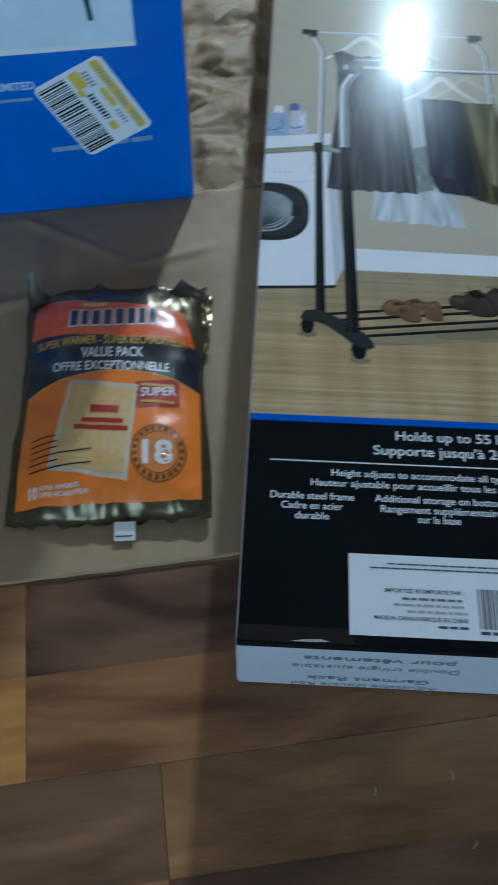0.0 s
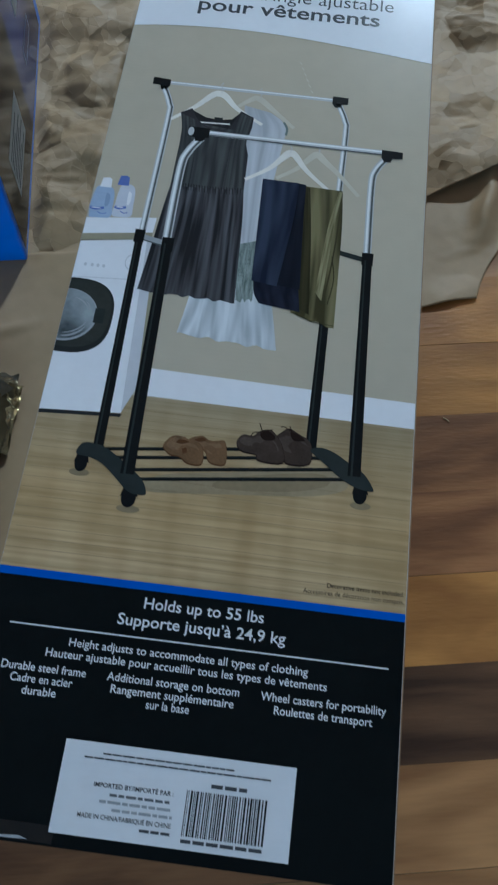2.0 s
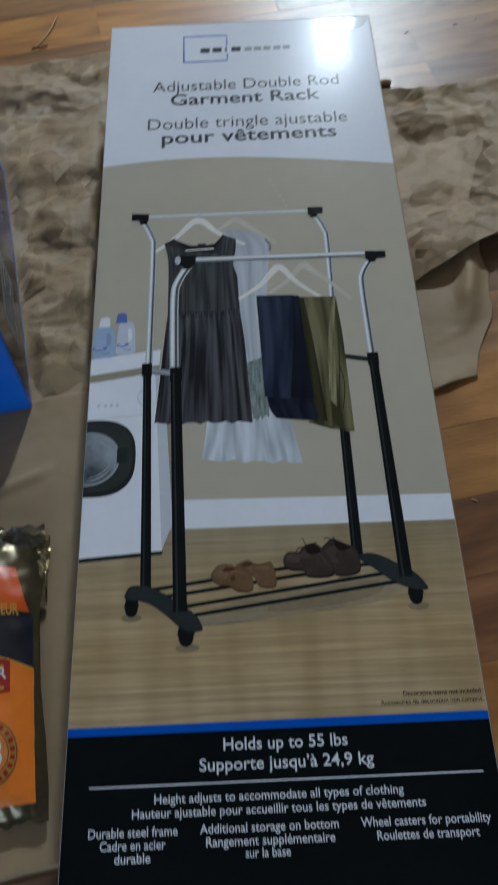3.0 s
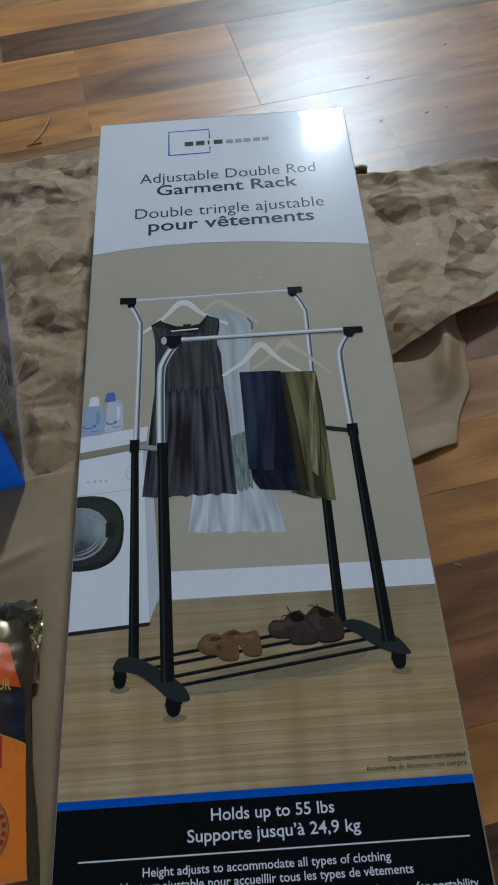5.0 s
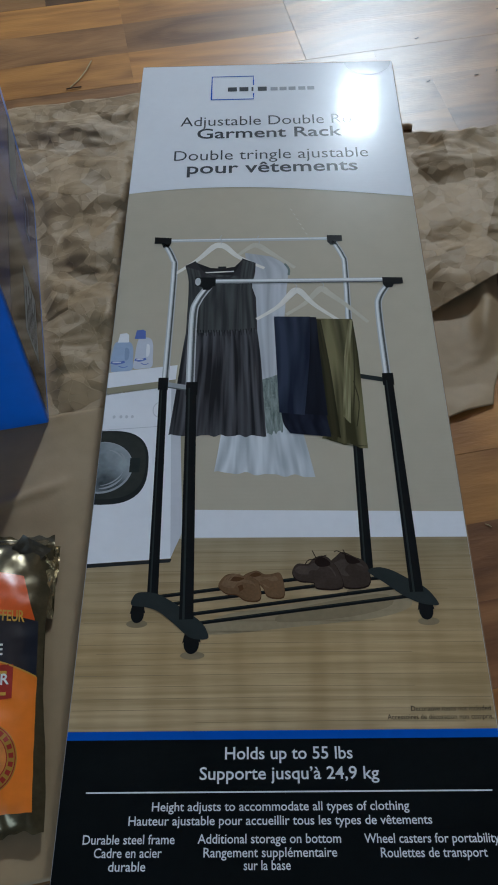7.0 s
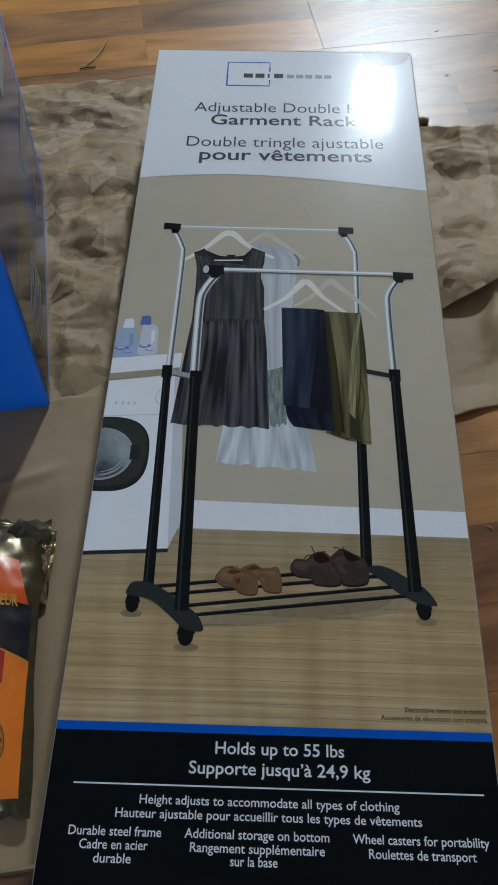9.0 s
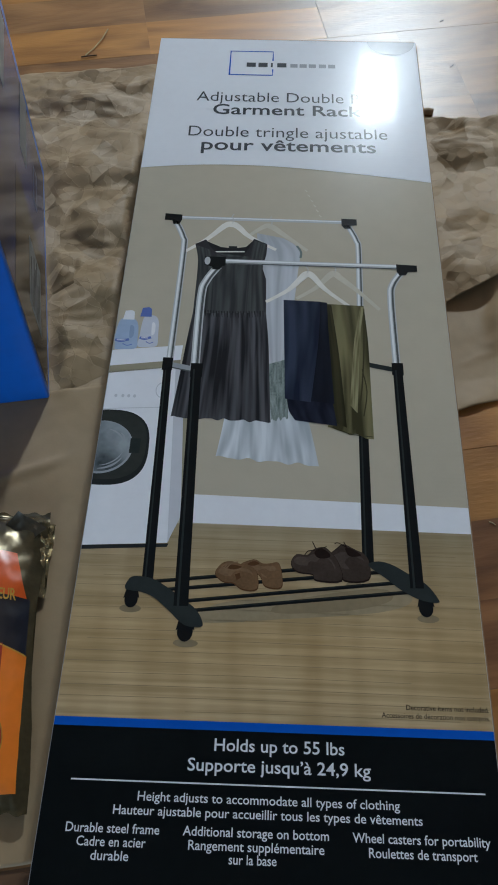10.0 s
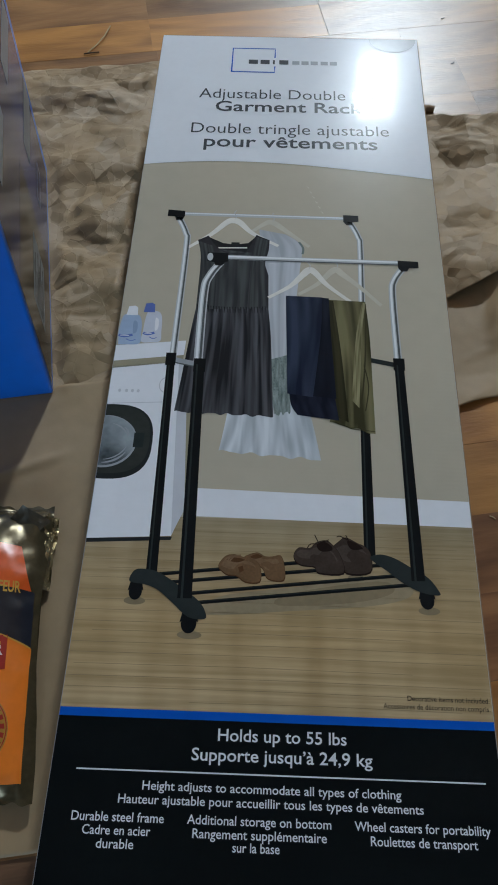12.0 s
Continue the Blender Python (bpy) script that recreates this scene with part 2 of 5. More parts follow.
def bent(points, steps=5):
    """A line through the points with its corners rounded."""
    out, pts = [], [Vector(p) for p in points]
    for i in range(len(pts) - 1):
        p0, p1, p2, p3 = pts[max(i - 1, 0)], pts[i], pts[i + 1], pts[min(i + 2, len(pts) - 1)]
        for k in range(steps):
            t = k / steps
            out.append(0.5 * (2 * p1 + (p2 - p0) * t + (2 * p0 - 5 * p1 + 4 * p2 - p3) * t * t + (3 * p1 - p0 - 3 * p2 + p3) * t ** 3))
    return out + [pts[-1]]


def loop(points, steps=4):
    """A closed outline through the points, rounded."""
    n, out = len(points), []
    pts = [Vector(p) for p in points]
    for i in range(n):
        p0, p1, p2, p3 = pts[i - 1], pts[i], pts[(i + 1) % n], pts[(i + 2) % n]
        for k in range(steps):
            s = k / steps
            out.append(tuple(0.5 * (2 * p1 + (p2 - p0) * s + (2 * p0 - 5 * p1 + 4 * p2 - p3) * s * s + (3 * p1 - p0 - 3 * p2 + p3) * s ** 3)))
    return out


def shift(points, dx, dy=0.0):
    return [(p[0] + dx, p[1] + dy) for p in points]


def oval(cx, cy, rx, ry, z, n=28, left=None):
    pts = [(cx + rx * math.cos(a), cy + ry * math.sin(a)) for a in (2 * math.pi * i / n for i in range(n))]
    if left is not None:
        pts = [(max(x, left), y) for x, y in pts]
    return plate(pts, z)


def squarish(cx, cy, rx, ry, power, z, n=44, left=0.001):
    """A rounded square, cut off at the sheet's edge."""
    pts = []
    for i in range(n):
        c, d = math.cos(2 * math.pi * i / n), math.sin(2 * math.pi * i / n)
        pts.append((max(left, cx + rx * math.copysign(abs(c) ** (2 / power), c)), cy + ry * math.copysign(abs(d) ** (2 / power), d)))
    return plate(pts, z)


def bars(parent, x0, x1, place, length, seed, thick=1.0):
    """A printed code: each dark bar of its own, uneven in width."""
    r, x = random.Random(seed), x0
    while x < x1 - 0.0004:
        w = min(r.choice((0.0004, 0.0006, 0.0009, 0.0013)) * thick, x1 - x)
        bm = bmesh.new()
        bm.faces.new([bm.verts.new(place(*c)) for c in ((x, 0), (x + w, 0), (x + w, length), (x, length))])
        part("bar", bm, INK_BLACK, parent)
        x += w + r.choice((0.0005, 0.0007, 0.0011)) * thick


def words(x0, x1, y, h, z, seed, parent, material, name="small_print"):
    """A line of small print too small to read: word-long bars."""
    r, bm, x = random.Random(seed), bmesh.new(), x0
    while x < x1 - 0.001:
        w = min(r.uniform(0.003, 0.009), x1 - x)
        bm.faces.new([bm.verts.new((*c, z)) for c in ((x, y), (x + w, y), (x + w, y + h), (x, y + h))])
        x += w + h * 0.6
    return part(name, bm, material, parent)


INK_GREY = printed("grey_ink", (0.075, 0.08, 0.09), 0.05, coat=0.06)
INK_PALE = printed("pale_grey_ink", (0.36, 0.38, 0.41), 0.05)
INK_BLACK = printed("rack_black_ink", (0.011, 0.012, 0.013), 0.08, coat=0.08)
INK_RACKGREY = printed("rack_base_ink", (0.03, 0.036, 0.036), 0.1)
INK_CHROME = printed("chrome_ink", (0.50, 0.52, 0.54), 0.04)
INK_CHROME_D = printed("chrome_shade_ink", (0.10, 0.11, 0.11), 0.05)
INK_CHROME_L = printed("chrome_light_ink", (0.82, 0.84, 0.86), 0.02)


def cloth_ink(name, light, dark, pleats, seed, along=1.3, fine=0.05):
    """Printed cloth: folds that run down the length of the piece and fan out with it."""
    m = printed(name, light, 0.10, 1.0, second=dark, stretch=(pleats, along, 1), fine_part=fine)
    n, l = m.node_tree.nodes, m.node_tree.links
    n["Mapping"].inputs["Location"].default_value = (seed * 3.7, seed * 1.9, 0)
    l.new(n["Texture Coordinate"].outputs["UV"], n["Mapping"].inputs["Vector"])
    n["Noise Texture"].inputs["Distortion"].default_value, n["Noise Texture"].inputs["Detail"].default_value = 0.25, 1.3
    n["Color Ramp"].color_ramp.elements[0].position, n["Color Ramp"].color_ramp.elements[1].position = 0.36, 0.66
    return m


INK_DRESS = cloth_ink("charcoal_skirt_ink", (0.094, 0.094, 0.104), (0.020, 0.020, 0.023), 17, 1)
INK_BODICE = cloth_ink("charcoal_bodice_ink", (0.074, 0.078, 0.079), (0.038, 0.040, 0.042), 5, 2)
INK_DRESS_D = printed("charcoal_fold_ink", (0.036, 0.034, 0.038), 0.15)
INK_DRESS_IN = printed("charcoal_lining_ink", (0.022, 0.022, 0.024), 0.15)
INK_NAVY = cloth_ink("navy_ink", (0.036, 0.047, 0.078), (0.013, 0.017, 0.034), 3.0, 3)
INK_NAVY_L = cloth_ink("navy_lower_ink", (0.019, 0.022, 0.038), (0.009, 0.011, 0.020), 5.0, 4)
INK_NAVY_D = cloth_ink("navy_fold_ink", (0.015, 0.018, 0.030), (0.008, 0.009, 0.014), 2.0, 5)
INK_OLIVE = cloth_ink("olive_ink", (0.185, 0.165, 0.085), (0.048, 0.044, 0.021), 4.0, 6, 1.6)
INK_OLIVE_D = cloth_ink("olive_fold_ink", (0.052, 0.047, 0.023), (0.026, 0.024, 0.013), 2.0, 7)
INK_OLIVE_L = cloth_ink("olive_light_ink", (0.30, 0.275, 0.155), (0.14, 0.125, 0.062), 3.0, 8, 2.5)
INK_CLOTH = cloth_ink("pale_dress_ink", (0.66, 0.69, 0.73), (0.42, 0.46, 0.50), 11, 9)
INK_BLOUSE = cloth_ink("pale_blouse_ink", (0.52, 0.54, 0.58), (0.40, 0.42, 0.46), 5, 10)
INK_LACE = cloth_ink("lace_ink", (0.33, 0.38, 0.37), (0.085, 0.115, 0.105), 6, 11, 4.0, 0.55)
INK_HANGER_F = printed("faint_hanger_ink", (0.60, 0.57, 0.48), 0.06)
INK_HANGER = printed("hanger_ink", (0.80, 0.78, 0.73), 0.06)
INK_WASHER = printed("washer_ink", (0.82, 0.83, 0.88), 0.02)
INK_WASHER_D = printed("washer_shade_ink", (0.60, 0.61, 0.66), 0.03)
INK_RING = printed("washer_ring_ink", (0.028, 0.030, 0.031), 0.08)
INK_DRUM = printed("washer_glass_ink", (0.26, 0.29, 0.31), 0.3, 22, second=(0.05, 0.06, 0.065), fine_part=0.1)
INK_BOTTLE = printed("bottle_blue_ink", (0.38, 0.48, 0.66), 0.06)
INK_BOTTLE_W = printed("bottle_white_ink", (0.60, 0.63, 0.72), 0.05)
INK_BOTTLE_D = printed("bottle_shade_ink", (0.28, 0.37, 0.55), 0.06)
INK_CAP = printed("bottle_cap_ink", (0.14, 0.20, 0.52), 0.06)
INK_RING_L = printed("washer_ring_gleam_ink", (0.040, 0.044, 0.040), 0.15, 12)
INK_PFLOOR = cloth_ink("photo_floor_ink", (0.53, 0.410, 0.248), (0.43, 0.325, 0.182), 2.2, 12, 34.0, 0.25)


def floor_tone(m):
    """The pictured boards grow paler and warmer to the front, and mirror the room in soft upright streaks."""
    n, l = m.node_tree.nodes, m.node_tree.links
    cut_up, tone, streak, at, mix, both = n.new("ShaderNodeSeparateXYZ"), n.new("ShaderNodeValToRGB"), n.new("ShaderNodeTexNoise"), n.new("ShaderNodeMapping"), n.new("ShaderNodeMix"), n.new("ShaderNodeMix")
    l.new(n["Texture Coordinate"].outputs["UV"], cut_up.inputs[0]), l.new(cut_up.outputs["Y"], tone.inputs[0])
    tone.color_ramp.elements[0].color, tone.color_ramp.elements[1].color = (1.0, 0.98, 0.96, 1), (0.70, 0.74, 0.80, 1)
    middle = tone.color_ramp.elements.new(0.40)
    middle.color = (1.0, 0.94, 0.84, 1)
    at.inputs["Scale"].default_value = (11.0, 0.9, 1.0)
    l.new(n["Texture Coordinate"].outputs["UV"], at.inputs["Vector"]), l.new(at.outputs[0], streak.inputs["Vector"])
    streak.inputs["Scale"].default_value, streak.inputs["Detail"].default_value = 1.0, 1.0
    for m_node, factor in ((mix, 1.0), (both, 0.55)):
        m_node.data_type, m_node.blend_type = "RGBA", "MULTIPLY"
        m_node.inputs[0].default_value = factor
    soft = n.new("ShaderNodeValToRGB")
    soft.color_ramp.elements[0].color, soft.color_ramp.elements[1].color = (0.66, 0.60, 0.50, 1), (1, 1, 1, 1)
    soft.color_ramp.elements[0].position, soft.color_ramp.elements[1].position = 0.30, 0.58
    l.new(streak.outputs[0], soft.inputs[0])
    l.new(n["Color Ramp"].outputs[0], mix.inputs[6]), l.new(tone.outputs[0], mix.inputs[7])
    l.new(mix.outputs[2], both.inputs[6]), l.new(soft.outputs[0], both.inputs[7])
    l.new(both.outputs[2], n["Principled BSDF"].inputs["Base Color"])


floor_tone(INK_PFLOOR)
INK_PLINE = printed("photo_floor_joint_ink", (0.27, 0.205, 0.12), 0.1)
INK_PSHADE = printed("photo_floor_shade_ink", (0.340, 0.272, 0.170), 0.1, 20)
INK_PSHADE_D = printed("photo_floor_deep_shade_ink", (0.270, 0.212, 0.128), 0.1, 20)
INK_WALL_D = printed("photo_wall_shade_ink", (0.33, 0.30, 0.215), 0.03)
INK_TAN = printed("tan_shoe_ink", (0.17, 0.098, 0.050), 0.15, 60)
INK_TAN_D = printed("tan_shoe_shade_ink", (0.10, 0.048, 0.022), 0.15)
INK_SHOE = printed("brown_shoe_ink", (0.057, 0.041, 0.033), 0.15, 60)
INK_SHOE_D = printed("brown_shoe_dark_ink", (0.022, 0.014, 0.012), 0.1)
# greyer than the header's white: shade on the end flap is in this colour
M_CARTON = mat("carton_shaded_white", (0.50, 0.50, 0.52), 0.5, vary=0.03, scale=10, coat=0.2, coat_rough=0.3)
M_KRAFTEDGE = mat("raw_board", (0.30, 0.19, 0.10), 0.8, vary=0.1, scale=60)
M_TAPE = mat("glossy_black_tape", (0.006, 0.007, 0.008), 0.08, vary=0.1, scale=20, bump=0.25, bump_scale=45)

INK_SCUFF = printed("scuffed_varnish", (0.62, 0.59, 0.50), 0.1, coat=0.1)
SCUFF = ((0.1715, 0.7125), (0.1885, 0.6690))
M_TAB = printed("tab_board", (0.50, 0.51, 0.53), 0.05, coat=0.10)

# ---- the garment rack carton ----
BW, BL, BZ = 0.30, 0.972, 0.090
carton = tagged(new("garment_rack_box"), "long flat white cardboard box printed with a garment rack", "box")


def carton_shell():
    """A box with softly rounded, slightly uneven edges and a faintly bowed top."""
    bm = block(0, 0, 0.002, BW, BL, BZ - 0.0004, 0.0022, 3)
    return bm


part("shell", carton_shell(), M_CARTON, carton, "white board with worn edges")
part("side_board", block(BW - 0.0008, 0.004, 0.004, BW + 0.0006, BL - 0.004, BZ - 0.0016, 0.0003, 1), M_KRAFTEDGE, carton, "brown raw board side")
Z0 = BZ
header = part("header_panel", plate([(0.001, 0.741)] + [(0.001 + 0.298 * i / 14, 0.741 + 0.019 * math.sin(min(1, i / 14 * 1.5) * 1.57) * (1 - i / 14) - 0.0135 * (i / 14) ** 2 + 0.001) for i in range(15)] + [(0.299, BL - 0.0012), (0.001, BL - 0.0012)], Z0 + 0.0003), M_WHITE, carton, "white printed header")
photo = part("photo_panel", rect(0.001, 0.18, BW - 0.001, 0.76, Z0), M_BEIGE, carton, "printed photo of a garment rack in a laundry room")
part("stripe", rect(0.001, 0.1736, BW - 0.001, 0.1795, Z0 + 0.0003), M_STRIPE, carton, "bright blue stripe")
info = part("info_panel", rect(0.001, 0.0010, BW - 0.001, 0.1746, Z0 + 0.0002), M_BLACK, carton, "black panel with white text")
part("bottom_fold", block(0.0006, -0.0010, BZ - 0.0075, BW - 0.0006, 0.0030, BZ + 0.0001, 0.0008, 2), M_BLACK, carton)
part("tape", rect(0.002, 0.0006, 0.078, 0.0115, Z0 + 0.0003), M_TAPE, carton, "glossy black tape at the flap")
part("torn_edge", plate([(0.035, 0.0012), (0.05, 0.0012), (0.062, 0.0018), (0.056, 0.0034), (0.043, 0.0026)], Z0 + 0.0006), INK_PALE, carton)
part("corner_tab", plate([(0.270 + 0.0275 * math.cos(math.pi * k / 16), 0.9706 - 0.0255 * math.sin(math.pi * k / 16)) for k in range(17)], Z0 + 0.0006), M_TAB, carton, "pale grey scuffed corner tab")

# header print
ZH = Z0 + 0.0005
logo = part("logo", ribbon([(0.0845, 0.902), (0.0845, 0.9475), (0.1335, 0.9475), (0.1335, 0.930)], 0.0017, ZH), M_STRIPE, header, "thin blue square logo")
part("logo_foot", ribbon([(0.0845, 0.9028), (0.1335, 0.9028), (0.1335, 0.914)], 0.0017, ZH), M_STRIPE, header)
for i, a in enumerate((0.1035, 0.1170, 0.1312, 0.1385, 0.1535, 0.1640, 0.1745, 0.1860, 0.1965)):
    w, h, tone = (0.0022 if i == 2 else 0.0105, 0.0080, INK_GREY) if i < 4 else (0.0082, 0.0068, INK_PALE)
    part("logo_mark", rect(a, 0.9180, a + w, 0.9180 + h, ZH), tone, header)
lettering("Adjustable Double Rod", 0.0505, 0.2545, 0.8545, 0.0165, ZH, INK_GREY, header, -0.004)
lettering("Garment Rack", 0.0700, 0.2320, 0.8320, 0.0170, ZH, INK_GREY, header, 0.012)
lettering("Double tringle ajustable", 0.0460, 0.2580, 0.7945, 0.0165, ZH, INK_GREY, header, -0.004)
lettering("pour vêtements", 0.0610, 0.2450, 0.7725, 0.0175, ZH, INK_GREY, header, 0.012)

# info print
lettering("Holds up to 55 lbs", 0.1110, 0.1980, 0.1602, 0.0080, ZH, M_WHITE, info, 0.010)
lettering("Supporte jusqu’à 24,9 kg", 0.0940, 0.2150, 0.1470, 0.0080, ZH, M_WHITE, info, 0.010)
part("rule", rect(0.018, 0.1385, 0.289, 0.1395, ZH), M_WHITE, info)
SMALL = (("Height adjusts to accommodate all types of clothing", 0.063, 0.233, 0.1272), ("Hauteur ajustable pour accueillir tous les types de vêtements", 0.048, 0.247, 0.1185),
         ("Durable steel frame", 0.019, 0.079, 0.1072), ("Cadre en acier", 0.027, 0.071, 0.0992), ("durable", 0.037, 0.061, 0.0912),
         ("Additional storage on bottom", 0.094, 0.187, 0.1074), ("Rangement supplémentaire", 0.098, 0.184, 0.0992), ("sur la base", 0.124, 0.154, 0.0917),
         ("Wheel casters for portability", 0.202, 0.289, 0.1072), ("Roulettes de transport", 0.212, 0.280, 0.0987))
for line, a, b, y in SMALL:
    lettering(line, a, b, y, 0.0056, ZH, M_WHITE, info, 0.008)

# barcode label
M_FLAPINK = printed("flap_grey_ink", (0.16, 0.17, 0.19), 0.05)
M_LABEL = printed("label_paper", (0.72, 0.74, 0.79), 0.02)
label = part("barcode_label", rect(0.0745, 0.0075, 0.2315, 0.0660, ZH), M_LABEL, carton, "white label with a barcode")
ZL = ZH + 0.0002
bars(label, 0.1605, 0.2150, lambda x, y: (x, 0.0155 + y, ZL), 0.028, 4)
words(0.1605, 0.214, 0.0115, 0.0022, ZL, 5, label, INK_GREY)
words(0.176, 0.200, 0.0465, 0.0024, ZL, 6, label, INK_GREY)
lettering("IMPORTED BY/IMPORTÉ PAR :", 0.0985, 0.1520, 0.0385, 0.0028, ZL, INK_GREY, label, 0.015)
words(0.110, 0.152, 0.0335, 0.0017, ZL, 7, label, M_FLAPINK)
words(0.104, 0.153, 0.0290, 0.0017, ZL, 8, label, INK_PALE)
words(0.113, 0.153, 0.0245, 0.0017, ZL, 9, label, INK_PALE)
lettering("MADE IN CHINA/FABRIQUÉ EN CHINE", 0.0910, 0.1530, 0.0190, 0.0028, ZL, INK_GREY, label, 0.015)
words(0.133, 0.153, 0.0145, 0.0017, ZL, 10, label, INK_GREY)
words(0.101, 0.190, 0.0588, 0.0010, ZL, 11, label, INK_GREY)
words(0.089, 0.2150, 0.0555, 0.0010, ZL, 12, label, INK_GREY)


# end flap print, upside down
def end_flap(x, y):
    return Vector((x, -0.0012, y))


part("rear_edge", block(0.002, BL - 0.0006, 0.006, BW - 0.002, BL + 0.0007, BZ - 0.0002, 0.0003, 1), M_KRAFTEDGE, carton, "brown raw board edge")
flap = part("end_flap", block(0.002, -0.0009, 0.004, BW - 0.002, 0.0004, BZ - 0.0072, 0.0003, 1), M_CARTON, carton)
for line, a, b, z, cap, bold in (("pour vêtements", 0.046, 0.148, 0.0695, 0.0085, 0.012), ("Double tringle ajustable", 0.039, 0.154, 0.0520, 0.0080, -0.004), ("Garment Rack", 0.050, 0.138, 0.0270, 0.0085, 0.012), ("Adjustable Double Rod", 0.040, 0.146, 0.0120, 0.0075, -0.004)):
    lettering(line, -b, -a, -z, cap, 0, M_FLAPINK, flap, bold, lambda x, y: Vector((-x, -0.0012, -y)))


# ---- the printed photo ----
def ink(name, bm, material):
    return part(name, bm, material, photo)


def cloth(name, left, right, tone, z, wave=0.0, ripples=5, nx=30, ny=14):
    """Hanging cloth between a left and a right border, each given from the top down; wave stirs the hem."""
    a, b = bent(left, 6), bent(right, 6)
    at = lambda line, v: line[min(int(v * (len(line) - 1)), len(line) - 2)].lerp(line[min(int(v * (len(line) - 1)), len(line) - 2) + 1], v * (len(line) - 1) - min(int(v * (len(line) - 1)), len(line) - 2))

    def place(u, v):
        p = at(a, 1 - v).lerp(at(b, 1 - v), u)
        return Vector((p.x, p.y + wave * (1 - v) ** 6 * (math.sin(u * ripples * 6.28) + 0.5 * math.sin(u * ripples * 10.1 + 1)), z))
    bm = grid(nx, ny, place)
    uv = bm.loops.layers.uv.new("cloth")
    cells = [(i, j) for j in range(ny) for i in range(nx)]
    for f, (i, j) in zip(bm.faces, cells):
        for lp, (du, dv) in zip(f.loops, ((0, 0), (1, 0), (1, 1), (0, 1))):
            lp[uv].uv = ((i + du) / nx, (j + dv) / ny)
    return ink(name, bm, tone)


Z1, Z2, Z3, Z4, Z5, Z6 = (Z0 + 0.00015 * k for k in (1, 2, 3, 4, 5, 6))
cloth("photo_floor", [(0.001, 0.3300), (0.001, 0.1790)], [(0.299, 0.3300), (0.299, 0.1790)], INK_PFLOOR, Z1, nx=4, ny=4)
r = random.Random(5)
for i in range(17):
    y = 0.1850 + 0.0083 * i + r.uniform(-0.001, 0.001)
    a, b = (0.002, 0.298) if i % 3 else (r.uniform(0.002, 0.12), r.uniform(0.2, 0.298))
    a = max(a, 0.08) if y > 0.303 else a
    ink("photo_floor_joint", ribbon([(a, y), ((a + b) / 2, y + 0.0007), (b, y - 0.0004)], 0.00036, Z2), INK_PLINE)
ink("rack_shadow", plate(loop([(0.095, 0.250), (0.16, 0.255), (0.225, 0.262), (0.250, 0.272), (0.235, 0.284), (0.15, 0.272), (0.105, 0.264)]), Z2), INK_PSHADE)
ink("rack_shadow", plate(loop([(0.150, 0.259), (0.205, 0.263), (0.235, 0.272), (0.225, 0.281), (0.16, 0.269)]), Z2 + 0.00005), INK_PSHADE_D)
for x, y, w in ((0.0435, 0.2590, 0.008), (0.0860, 0.2340, 0.009), (0.2610, 0.2585, 0.008), (0.2080, 0.2830, 0.006)):
    ink("caster_shadow", oval(x, y, w, 0.0032, Z2 + 0.00008, 18), INK_PSHADE_D)
ink("wall_shade", plate([(0.067, 0.356), (0.078, 0.356), (0.072, 0.484), (0.062, 0.484)], Z1), INK_WALL_D)
ink("skirting_board", plate([(0.0755, 0.331), (0.299, 0.3285), (0.299, 0.3515), (0.0755, 0.3565)], Z2), INK_WASHER)
ink("washer_shelf", plate([(0.001, 0.4825), (0.062, 0.491), (0.063, 0.5075), (0.001, 0.5)], Z2), INK_WASHER)
ink("shelf_shadow", plate([(0.001, 0.4745), (0.062, 0.4835), (0.062, 0.491), (0.001, 0.4825)], Z2), INK_WALL_D)
ink("washing_machine", plate([(0.001, 0.309), (0.066, 0.313), (0.074, 0.336), (0.064, 0.484), (0.001, 0.4755)], Z2), INK_WASHER)
ink("machine_side", plate([(0.066, 0.3135), (0.0745, 0.336), (0.066, 0.483), (0.0585, 0.4825)], Z3), INK_WASHER_D)
ink("machine_plinth", plate([(0.001, 0.3055), (0.066, 0.3095), (0.067, 0.3125), (0.001, 0.309)], Z3), INK_RING)
ink("machine_joint", ribbon([(0.001, 0.4365), (0.056, 0.4400)], 0.0007, Z3), INK_WASHER_D)
ink("machine_dial", oval(0.0495, 0.4575, 0.0062, 0.0085, Z3), INK_WASHER_D)
ink("machine_dial_face", oval(0.0495, 0.4575, 0.0054, 0.0075, Z4), INK_WASHER)
for x in (0.010, 0.016, 0.021, 0.026):
    ink("machine_button", oval(x, 0.4505, 0.0013, 0.0018, Z3, 10), INK_WASHER_D)
ink("door_ring", squarish(0.0065, 0.3990, 0.0368, 0.0368, 2.7, Z3), INK_RING)
ink("door_ring_gleam", squarish(0.0065, 0.4010, 0.0345, 0.0335, 2.7, Z3 + 0.00005), INK_RING_L)
ink("door_rim", oval(0.0035, 0.3985, 0.0268, 0.0258, Z4, 36, 0.001), INK_PALE)
ink("door_glass", oval(0.0030, 0.3992, 0.0258, 0.0246, Z4 + 0.00005, 36, 0.001), INK_DRUM)
